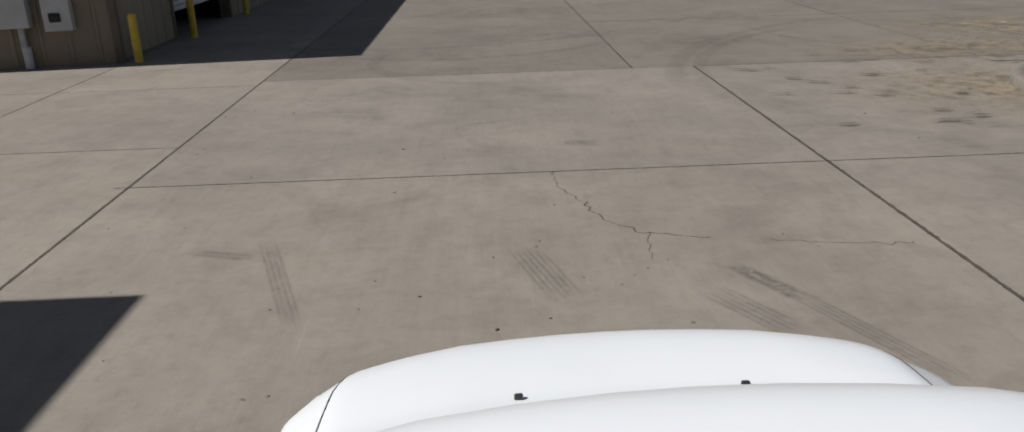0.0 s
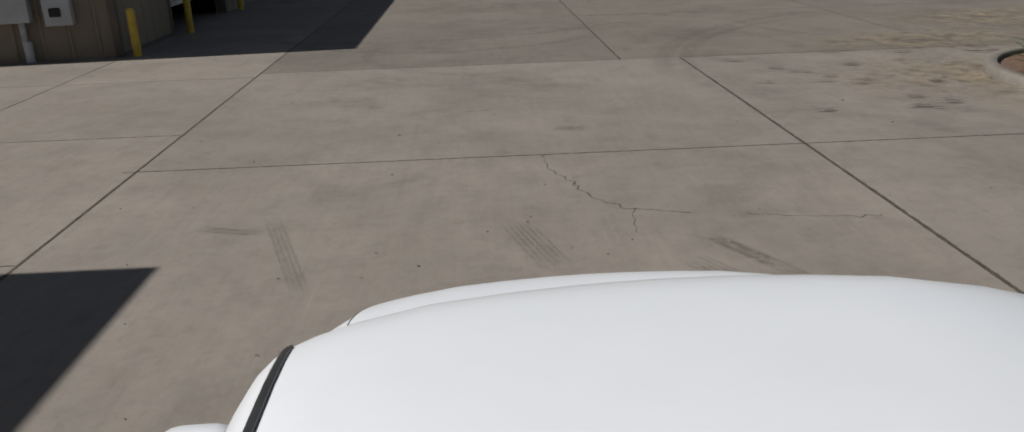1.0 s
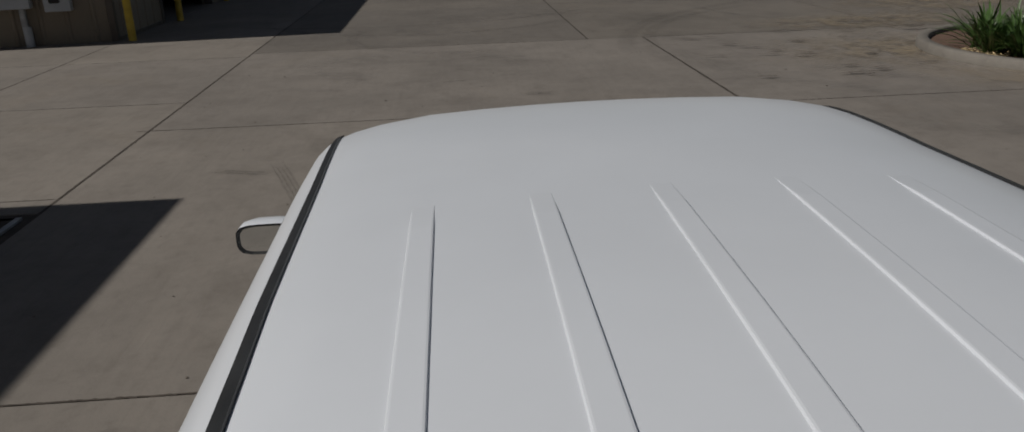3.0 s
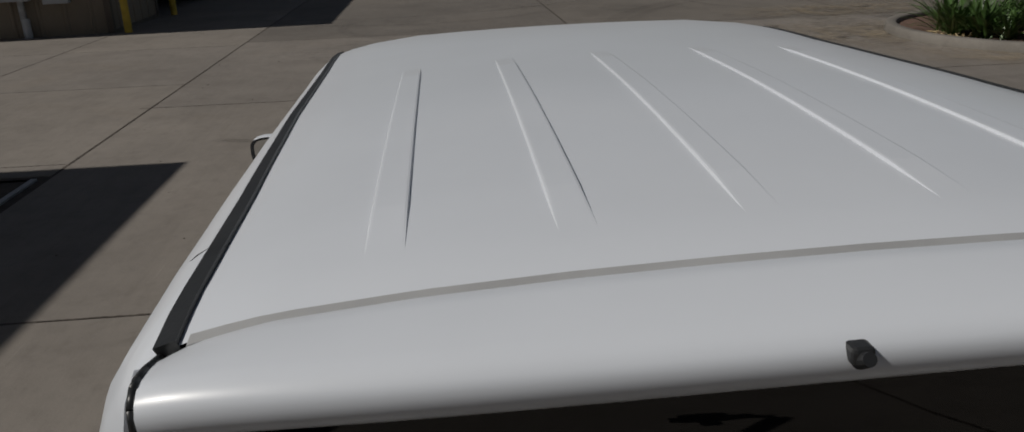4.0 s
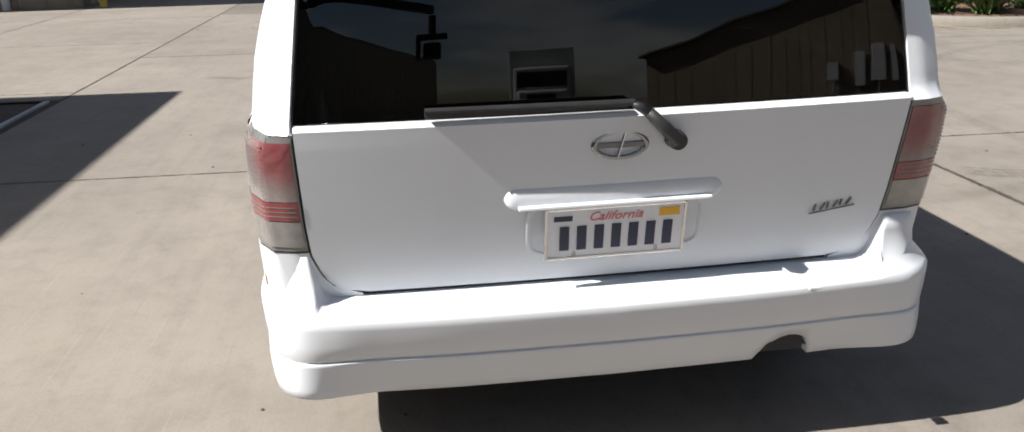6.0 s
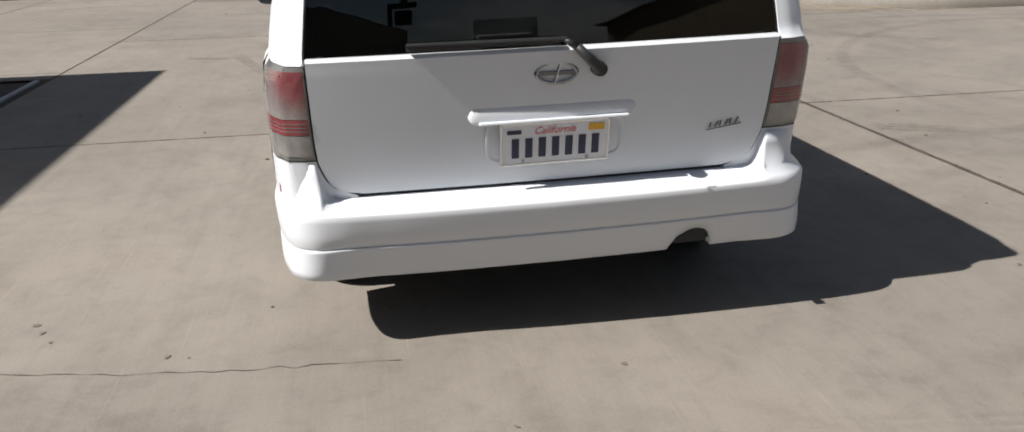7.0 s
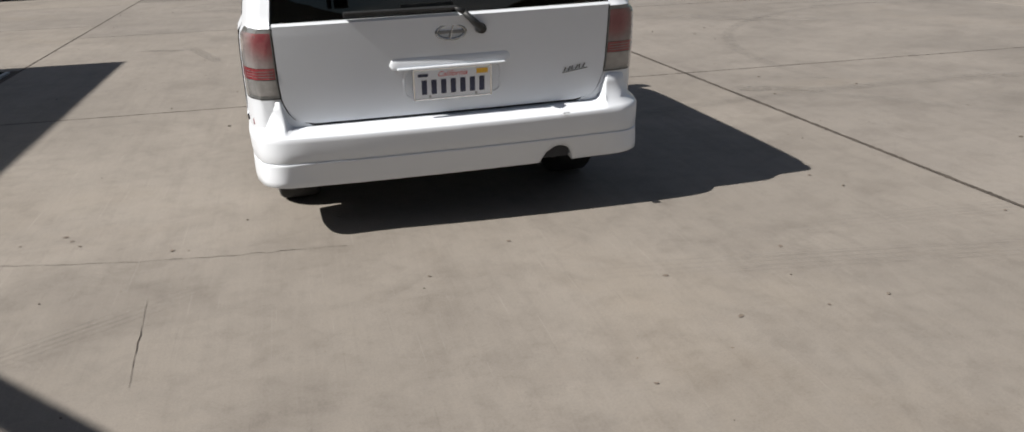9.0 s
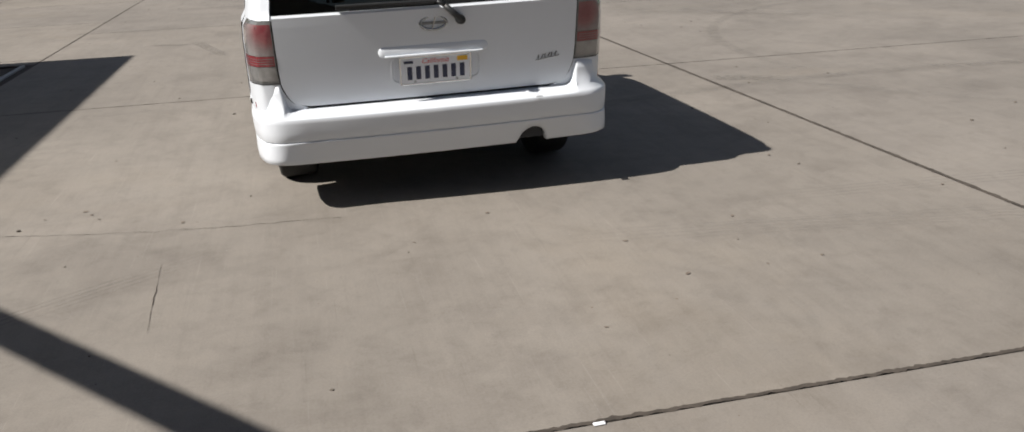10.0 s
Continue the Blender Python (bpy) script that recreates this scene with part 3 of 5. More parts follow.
SKEW = 0.020  # the gate sits a little to the left on the tail
GATE = [(0.566, 0.590), (0.570, 0.631), (0.580, 0.661), (0.60, 0.684), (0.63, 0.700), (0.68, 0.717), (0.76, 0.721), (1.008, 0.720)]


def gate_edge(z):
    return lerp_table(z, GATE)


def glass_edge(z):
    return 0.720 - 0.058 * (z - 1.01) / 0.41


tailgate = part("tailgate", rear_panel(gate_edge, 0.566, 1.006, 0.0, 0.03, 30, 44), PAINT, car, "white steel tailgate", True)
part("rear_window", rear_panel(glass_edge, 1.010, 1.424, -0.004, 0.006, 36, 18), TINTED, car, "dark tinted rear window", True)
part("gate_gap", rear_panel(lambda z: gate_edge(0.567), 0.545, 0.580, -0.012, 0.02, 24, 4), GAP, tailgate)
for s in (-1, 1):
    part("gate_gap", rear_patch(s, 0.56, 1.405, lambda z: rear_f((gate_edge(z) if z < 1.008 else glass_edge(z)) - SKEW * s - 0.03, z), lambda z: rear_f((gate_edge(z) if z < 1.008 else glass_edge(z)) - SKEW * s + 0.03, z), -0.011, 0.02, 30, 6), GAP, tailgate)
    # painted pillar beside the glass, from the lamp up to the roof rail
    part("rear_pillar", rear_patch(s, 0.990, 1.428, lambda z: rear_f(glass_edge(z) - SKEW * s + 0.008, z), lambda z: 9.0, 0.0, 0.02, 24, 18, 0.045), PAINT, body, smooth=True)
    # painted corner behind the lamp and below it
    part("rear_quarter", rear_patch(s, 0.30, 0.992, lambda z: rear_f(gate_edge(max(z, 0.567)) - SKEW * s + 0.007, z), lambda z: 9.0, -0.004, 0.02, 24, 18), PAINT, body, smooth=True)
    part("lamp_gap", rear_patch(s, 0.686, 0.984, lambda z: rear_f(gate_edge(z) - SKEW * s + 0.004, z), lambda z: 7.88, -0.003, 0.006, 10, 16), GAP, body)

    lamp = part("tail_lamp", rear_patch(s, 0.692, 0.988, lambda z: rear_f(gate_edge(z) - SKEW * s + 0.006, z), lambda z: 7.85, -0.002, 0.03, 10, 18), SMOKE, car, "tall red and clear tail lamp", True)

    def lens(name, z0, z1, a, b, out, material):
        return part(name, rear_patch(s, z0, z1, lambda z: rear_f(gate_edge(z) - SKEW * s + 0.006, z) * (1 - a) + 7.85 * a, lambda z: rear_f(gate_edge(z) - SKEW * s + 0.006, z) * (1 - b) + 7.85 * b, out, 0.004, 6, 14), material, lamp, smooth=True)

    lens("upper_lens", 0.826, 0.972, 0.02, 0.93, 0.0005, BULB_LENS)
    lens("red_band", 0.776, 0.824, 0.02, 0.94, 0.0015, BULB_RED)
    lens("lower_lens", 0.704, 0.773, 0.02, 0.94, 0.0005, CLEAR_LENS)
    for k in range(3):
        lens("lens_groove", 0.786 + 0.012 * k, 0.7885 + 0.012 * k, 0.05, 0.91, 0.0023, SMOKE)
    for k in range(14):
        lens("lens_flute", 0.832 + 0.0098 * k, 0.8345 + 0.0098 * k, 0.40, 0.92, 0.0009, BULB_LENS)
    part("side_marker", box(CX + s * 0.864 - 0.010, CX + s * 0.864 + 0.010, 0.01, 0.045, 0.560, 0.592, 0.004), BULB_RED, car, "small red side reflector")


def roof_lip():
    """The tailgate's painted top edge, rolling from the roof down to the glass."""
    sec = [(-0.100, -0.012), (-0.101, -0.002), (-0.106, 0.0005), (-0.13, 0.000), (-0.165, -0.003), (-0.200, -0.008), (-0.222, -0.014), (-0.234, -0.022), (-0.239, -0.031), (-0.238, -0.044), (-0.233, -0.055), (-0.227, -0.060), (-0.150, -0.056)]
    bm = bmesh.new()
    rows = []
    n = 48
    for i in range(n + 1):
        q = -1 + 2 * i / n
        q = math.copysign(1 - (1 - abs(q)) ** 1.35, q)
        pull = 0.020 * abs(q) ** 4 + 0.006 * abs(q) ** 10
        row = []
        for y, dz in sec:
            t = min(1.0, max(0.0, (-0.105 - y) / 0.12))
            half = (0.672 * (1 - t) + 0.640 * t) if q > 0 else (0.664 * (1 - t) + 0.654 * t)
            x = half * q
            z = roof_z(CX + x, -0.10) + 0.002 + dz
            zc = roof_z(CX, -0.10) - 0.006 * abs(q) ** 2.6 + dz
            row.append(bm.verts.new((CX + x, y + pull * t, z * (1 - t) + zc * t - 0.008 * abs(q) ** 16)))
        rows.append(row)
    for a, b in zip(rows, rows[1:]):
        for k in range(len(sec) - 1):
            bm.faces.new((a[k], a[k + 1], b[k + 1], b[k]))
    for row in (rows[0], rows[-1]):
        f = bm.faces.new(row)
        for e in f.edges:
            e.smooth = False
    bmesh.ops.recalc_face_normals(bm, faces=bm.faces)
    return bm


part("roof_lip", roof_lip(), PAINT, car, "white tailgate top edge", True)
# rubber seam that runs on from the roof moulding, round the lip's end
for s in (-1, 1):
    run = []
    for y, dz in ((-0.095, 0.000), (-0.13, 0.000), (-0.165, -0.003), (-0.200, -0.008), (-0.222, -0.014), (-0.236, -0.026), (-0.238, -0.044), (-0.230, -0.062)):
        t = min(1.0, max(0.0, (-0.105 - y) / 0.12))
        half = (0.672 * (1 - t) + 0.640 * t) if s > 0 else (0.664 * (1 - t) + 0.654 * t)
        top = roof_z(s * half, -0.10) * (1 - t) + (roof_z(0, -0.10) - 0.006) * t
        run.append(Vector((s * (half + 0.004), y + 0.026 * t + 0.003, top + dz - 0.008)))
    part("lip_seam", merge(*[rod(a, b, 0.0035, 0.0035, 8) for a, b in zip(run, run[1:])]), PLASTIC, car, smooth=True)


# rear bumper
def plan(s):
    """Plan line of the rear bumper from the left flank round to the right one, s from -1 to 1."""
    pts = [(0, -0.200), (0.35, -0.194), (0.55, -0.184), (0.70, -0.170), (0.79, -0.146), (0.850, -0.090), (0.880, -0.01), (0.900, 0.10), (0.908, 0.30)]
    a = abs(s) * (len(pts) - 1)
    return Vector((math.copysign(smooth_table(a, [(k, p[0]) for k, p in enumerate(pts)]), s), smooth_table(a, [(k, p[1]) for k, p in enumerate(pts)])))


def bumper_mesh():
    sec = [(-0.12, 0.298), (-0.080, 0.279), (-0.045, 0.276), (-0.036, 0.281), (-0.026, 0.310), (-0.014, 0.348), (-0.003, 0.391), (0.000, 0.4005), (-0.001, 0.403), (-0.006, 0.4045), (-0.0065, 0.407), (-0.003, 0.409),
           (0.0, 0.414), (0.004, 0.455), (0.006, 0.500), (0.006, 0.520), (0.003, 0.5255), (-0.004, 0.5285), (-0.040, 0.540), (-0.085, 0.552), (-0.14, 0.556)]
    KC = 16
    rows = []
    n = 260
    for i in range(n + 1):
        s = -1 + 2 * i / n
        c = plan(s)
        t = (plan(min(1, s + 0.01)) - plan(max(-1, s - 0.01))).normalized()
        nrm = Vector((t.y, -t.x))
        row = []
        # the crest climbs to the lamp at the corners
        climb = lerp_table(abs(c.x + 0.030), [(0.672, 0.0), (0.696, 0.05), (0.710, 0.16), (0.719, 0.38), (0.726, 0.72), (0.732, 0.94), (0.740, 1.0)])
        for k, (d, z) in enumerate(sec):
            q = (c.x - 0.465) / 0.075
            if abs(q) < 1 and z < 0.375:
                z = max(z, 0.280 + 0.084 * math.sqrt(1 - q * q))
            # the lower lip flares and lifts towards the corners
            corner = max(0.0, min(1.0, (abs(c.x) - 0.60) / 0.27))
            corner = corner * corner * (3 - 2 * corner)
            low = max(0.0, min(1.0, (0.405 - z) / 0.12))
            # between the corners the face tucks in below its crest
            d += 0.036 * corner * low - 0.24 * (1 - corner) * max(0.0, 0.518 - max(z, 0.30))
            z += 0.022 * corner * low
            if k >= KC:
                top = (0.534, 0.560, 0.634, 0.674, 0.680)[k - KC]
                off = (-0.004, -0.036, -0.044, -0.043, -0.064)[k - KC]
                z, d = z + (top - z) * climb, d + (off - d) * climb
            row.append((CX + 0.010 + c.x * 1.008 + nrm.x * d, c.y + nrm.y * d, z))
        rows.append(row)
    return grid_mesh(rows)


bumper = part("rear_bumper", bumper_mesh(), PAINT, car, "white rear bumper with a lower lip", True)

# handle garnish, recess, plate
garnish = []
for i in range(61):
    f = -1 + 2 * i / 60
    x = 0.268 * f
    end = max(0.0, abs(f) - 0.88) / 0.12
    r = 0.028 * math.sqrt(max(0.004, 1 - end * end))
    zc = 0.803
    y0 = rear_y(x, zc)
    garnish.append([(BX + x + 0.01, y0 - 0.015 * math.sqrt(max(0.02, 1 - end * end)) * max(0.0, math.sin(a)) ** 0.7 + 0.004, zc + r * math.cos(a) * 1.05) for a in [math.pi * k / 10 for k in range(11)]])
part("tailgate_handle", grid_mesh(garnish), PAINT, tailgate, "white handle bar over the plate", True)
part("handle_underside", box(BX - 0.225, BX + 0.245, -0.190, -0.164, 0.776, 0.786, 0.003), PAINT, tailgate)
# raised rim round the plate's hollow
rim = []
for i in range(60):
    a = i / 60 * 2 * math.pi
    ca, sa = math.cos(a), math.sin(a)
    k = (abs(ca) ** 6 + abs(sa) ** 6) ** (-1 / 6)
    rim.append((0.018 + 0.222 * ca * k, 0.712 + 0.078 * sa * k))
bm = bmesh.new()
loops = []
for grow, out in ((1.0, 0.0035), (0.97, 0.006), (0.94, 0.003), (0.92, -0.004)):
    loops.append([bm.verts.new((BX + 0.018 + (x - 0.018) * grow, rear_y(x, z) - out, 0.712 + (z - 0.712) * (grow if grow == 1 else grow - 0.04))) for x, z in rim])
for a, b in zip(loops, loops[1:]):
    for i in range(60):
        bm.faces.new((a[i], a[(i + 1) % 60], b[(i + 1) % 60], b[i]))
bmesh.ops.recalc_face_normals(bm, faces=bm.faces)
part("plate_surround", bm, PAINT, tailgate, smooth=True)


def tilted(bm):
    """The plate leans with the gate it is screwed to."""
    m = Matrix.Translation((0, 0.008, 0)) @ Matrix.Translation((0, -0.166, 0.708)) @ Matrix.Rotation(0.20, 4, "X") @ Matrix.Translation((0, 0.166, -0.708))
    bmesh.ops.transform(bm, matrix=m, verts=bm.verts)
    return bm


plate = part("number_plate", tilted(box(BX - 0.158, BX + 0.182, -0.176, -0.166, 0.640, 0.776, 0.004)), PLATE, car, "white enamel registration plate with dark bars")
part("plate_frame", tilted(merge(*[box(BX + x0, BX + x1, -0.1785, -0.168, z0, z1, 0.0015) for x0, x1, z0, z1 in ((-0.161, 0.185, 0.773, 0.780), (-0.161, 0.185, 0.636, 0.643), (-0.162, -0.155, 0.636, 0.780), (0.179, 0.186, 0.636, 0.780))])), CHROME, plate, "thin chrome plate frame")
for i in range(7):
    x = BX - 0.128 + i * 0.0425
    part("dark_bar", tilted(box(x + 0.003, x + 0.026, -0.1785, -0.1750, 0.662, 0.728)), INK, plate)
word_curve = bpy.data.curves.new("word", "FONT")
word_curve.body = "California"
word_curve.size = 0.034
word_curve.shear = 0.35
word_curve.extrude = 0.0006
word_curve.align_x = "CENTER"
word_source = bpy.data.objects.new("word", word_curve)
word_mesh = bpy.data.meshes.new_from_object(word_source)
bpy.data.objects.remove(word_source)
bm = bmesh.new()
bm.from_mesh(word_mesh)
bpy.data.meshes.remove(word_mesh)
bmesh.ops.transform(bm, matrix=Matrix.Translation((BX + 0.010, -0.1772, 0.741)) @ Matrix.Rotation(math.pi / 2, 4, "X"), verts=bm.verts)
part("plate_word", tilted(bm), RED_INK, plate, "small red script word")
part("month_sticker", tilted(box(BX - 0.140, BX - 0.095, -0.1782, -0.1750, 0.744, 0.757)), INK, plate)
part("year_sticker", tilted(box(BX + 0.118, BX + 0.168, -0.1782, -0.1750, 0.742, 0.764)), YELLOW_INK, plate)
for x in (BX - 0.09, BX + 0.115):
    part("bolt", tilted(rod((x, -0.180, 0.652), (x, -0.174, 0.652), 0.006, sides=10)), STEEL, plate)

# oval badge: ring, upright and two side strokes
bm = bmesh.new()
ring = []
for i in range(40):
    a = 2 * math.pi * i / 40
    ring.append([bm.verts.new((BX + 0.012 + rx * math.cos(a), rear_y(0.05, 0.93) - o, 0.928 + rz * math.sin(a))) for rx, rz, o in ((0.069, 0.036, 0.0), (0.066, 0.034, 0.007), (0.057, 0.027, 0.007), (0.054, 0.025, 0.0))])
for i in range(40):
    for k in range(3):
        bm.faces.new((ring[i][k], ring[i][k + 1], ring[(i + 1) % 40][k + 1], ring[(i + 1) % 40][k]))
bmesh.ops.recalc_face_normals(bm, faces=bm.faces)
badge = part("badge", bm, DULL_CHROME, tailgate, "oval chrome badge", True)
by = rear_y(0.05, 0.93)
part("badge_bar", box(BX - 0.046, BX + 0.070, by - 0.0065, by + 0.001, 0.921, 0.935, 0.003), SMOKE, badge)
part("badge_stroke", rod((BX + 0.005, by - 0.004, 0.900), (BX + 0.022, by - 0.004, 0.956), 0.004, sides=8), CHROME, badge)
sy = rear_y(0.58, 0.72)
strokes = []
for k in range(6):
    x = BX + 0.532 + k * 0.017
    strokes.append(rod((x, sy - 0.004, 0.706 + 0.0025 * k), (x + (0.012 if k % 2 else 0.004), sy - 0.004, 0.724 + 0.0025 * k), 0.0032, sides=6))
strokes.append(rod((BX + 0.520, sy - 0.004, 0.700), (BX + 0.640, sy - 0.002, 0.716), 0.0022, sides=6))
part("script_badge", merge(*strokes), SMOKE, tailgate, "small chrome script badge as plain strokes")

# rear wiper
wiper = part("rear_wiper", merge(rod((BX + 0.140, -0.236, 0.936), (BX + 0.140, -0.200, 0.936), 0.021, 0.024, 20),
                                 rod((BX + 0.140, -0.232, 0.936), (BX + 0.066, -0.236, 1.010), 0.017, 0.013, 12),
                                 rod((BX + 0.066, -0.236, 1.010), (BX + 0.030, -0.236, 1.030), 0.013, 0.008, 12)), PLASTIC, car, "black rear wiper at rest", True)
part("wiper_blade", merge(rod((BX + 0.035, -0.236, 1.032), (BX - 0.43, -0.226, 1.036), 0.008, 0.006, 8), box(BX - 0.43, BX + 0.02, -0.226, -0.203, 1.018, 1.034, 0.002)), PLASTIC, wiper)
part("washer_jet", merge(rod((-0.074, -0.240, 1.436), (-0.074, -0.256, 1.445), 0.008, 0.006, 12), box(-0.084, -0.064, -0.248, -0.228, 1.434, 1.450, 0.004)), PLASTIC, car, "black washer jet")
part("towing_cover_notch", box(BX + 0.49, BX + 0.525, -0.235, -0.20, 0.534, 0.543, 0.003), PAINT, bumper)

# exhaust, underside, wheels
part("exhaust", rod((CX + 0.465, -0.075, 0.318), (CX + 0.465, 0.4, 0.318), 0.030, 0.030, 20, False), BLACK_METAL, car, "dark exhaust pipe", True)
part("exhaust_recess", box(CX + 0.40, CX + 0.53, -0.105, -0.02, 0.300, 0.362, 0.004), GAP, car)
part("underbody", box(CX - 0.70, CX + 0.70, 0.02, 3.40, 0.27, 0.32, 0.02), BLACK_METAL, car)


def wheel(x, y, side):
    r, w = 0.292, 0.195
    lift = 0.015 - 0.013 * x
    rows = []
    sec = [(0.195, -0.5), (0.24, -0.55), (0.275, -0.52), (0.290, -0.42), (0.292, 0.0), (0.290, 0.42), (0.275, 0.52), (0.24, 0.55), (0.195, 0.5)]
    for i in range(41):
        a = 2 * math.pi * i / 40
        rows.append([(x + d * w, y + rr * math.cos(a), lift + r + rr * math.sin(a)) for rr, d in sec])
    tyre = part("wheel", grid_mesh(rows), RUBBER, car, "black tyre on an alloy wheel", True)
    bm = rod((x - side * 0.02, y, r + lift), (x + side * 0.08, y, r + lift), 0.198, 0.19, 32)
    part("rim", bm, ALLOY, tyre)
    for k in range(5):
        a = 2 * math.pi * k / 5
        part("spoke", rod((x + side * 0.085, y, r + lift), (x + side * 0.085, y + 0.18 * math.cos(a), r + lift + 0.18 * math.sin(a)), 0.03, 0.018, 8), ALLOY, tyre)


for x, s in ((-0.725, -1), (0.725, 1)):
    wheel(CX + x, 0.64, s)
    wheel(CX + x, 2.86, s)
    for yc in (0.64, 2.86):
        part("wheel_arch", box(*sorted((CX + s * 0.50, CX + s * 0.555)), yc - 0.36, yc + 0.36, 0.24, 0.64, 0.02), GAP, body)
        rows = []
        for i in range(25):
            a = math.pi * (0.78 if yc < 1 else 1.0) * i / 24
            ca, sa = math.cos(a), math.sin(a)
            grow = min(0.46, 0.36 / max(0.01, max(abs(ca), abs(sa) * 1.16)))
            rows.append([(CX + s * xx, yc + rr * ca, 0.262 + rr * sa) for xx, rr in ((0.80, 0.318), (0.906, 0.318), (0.914, 0.326), (0.914, max(0.34, grow)), (0.900, max(0.35, grow + 0.01)))])
        part("arch_lip", grid_mesh(rows), PAINT, body, smooth=True)

# bonnet seams, washer jets, windscreen, mirrors, lamps
for s in (-1, 1):
    part("bonnet_seam", skin_patch(2.92, 3.52, NL + 6.4, NL + 6.55, s, 0.0015, 0.005, 16, 1), GAP, body)
    part("washer_nozzle", box(CX + 0.012 + s * 0.296 - 0.012, CX + 0.012 + s * 0.296 + 0.012, 3.03, 3.046, 0.940, 0.957, 0.005), PLASTIC, car, "black bonnet washer nozzle")
    part("head_lamp", skin_patch(3.49, 3.58, 6.2, NL + 3.0, s, 0.006, 0.03, 6, 6), LAMP, car, "clear head lamp", True)
rows = []
for i in range(13):
    y = 2.45 + 0.42 * i / 12
    p = profile(y)
    half = [on_body(y, NL + 5.6 + (len(UPPER) - 1 - 5.6 - 0.001) * j / 12, 1, -0.004) for j in range(13)]
    rows.append(half + [Vector((2 * CX - v.x, v.y, v.z)) for v in reversed(half[:-1])])
part("windscreen", grid_mesh(rows, (0, -0.004, -0.004)), CLEAR, car, "clear windscreen", True)
for s in (-1, 1):
    x = CX + s * 1.03
    rows = []
    for k, (dy, g) in enumerate(((0.0, 0.93), (0.012, 1.0), (0.06, 0.97), (0.10, 0.80), (0.125, 0.5), (0.135, 0.1))):
        row = []
        for i in range(25):
            a = 2 * math.pi * i / 24
            ca, sa = math.cos(a), math.sin(a)
            q = (abs(ca) ** 4 + abs(sa) ** 4) ** -0.25
            row.append((x + 0.098 * ca * q * g, 2.36 + dy, 0.985 + 0.052 * sa * q * g))
        rows.append(row)
    door_mirror = part("door_mirror", merge(grid_mesh(rows), box(min(CX + s * 0.85, CX + s * 0.93), max(CX + s * 0.85, CX + s * 0.93), 2.38, 2.46, 0.95, 1.0, 0.015)), PAINT, car, "white door mirror", True)
    part("mirror_rim", grid_mesh([[(px, 2.358, pz) for px, py, pz in rows[1]], [(x + (px - x) * 0.86, 2.364, 0.985 + (pz - 0.985) * 0.82) for px, py, pz in rows[1]]]), PLASTIC, door_mirror)
    bm = bmesh.new()
    bm.faces.new([bm.verts.new((x + (px - x) * 0.87, 2.363, 0.985 + (pz - 0.985) * 0.83)) for px, py, pz in rows[1][:-1]])
    part("mirror_glass", bm, MIRROR, door_mirror)

# cabin
for x in (-0.36, 0.34):
    part("front_seat", merge(box(x - 0.25, x + 0.25, 1.35, 1.85, 0.42, 0.58, 0.06, 3), box(x - 0.24, x + 0.24, 1.25, 1.40, 0.55, 1.12, 0.06, 3), box(x - 0.13, x + 0.13, 1.26, 1.36, 1.14, 1.30, 0.04, 3)), CLOTH, car, "dark cloth seat with headrest", True)
    part("rear_headrest", merge(box(x - 0.13, x + 0.13, 0.42, 0.52, 1.08, 1.22, 0.04, 3), rod((x, 0.47, 1.0), (x, 0.47, 1.1), 0.012)), CLOTH, car, "dark headrest", True)
part("rear_bench", merge(box(-0.62, 0.60, 0.45, 0.95, 0.42, 0.56, 0.05, 3), box(-0.62, 0.60, 0.36, 0.50, 0.52, 1.05, 0.05, 3)), CLOTH, car, "dark cloth rear bench", True)
part("dashboard", box(-0.74, 0.72, 2.35, 2.75, 0.62, 0.90, 0.06, 3), PLASTIC, car)
part("cabin_floor", box(-0.78, 0.76, -0.05, 2.7, 0.34, 0.38, 0.01), CLOTH, car)
part("rear_view_mirror", box(-0.14, 0.08, 2.26, 2.29, 1.20, 1.27, 0.012), PLASTIC, car)

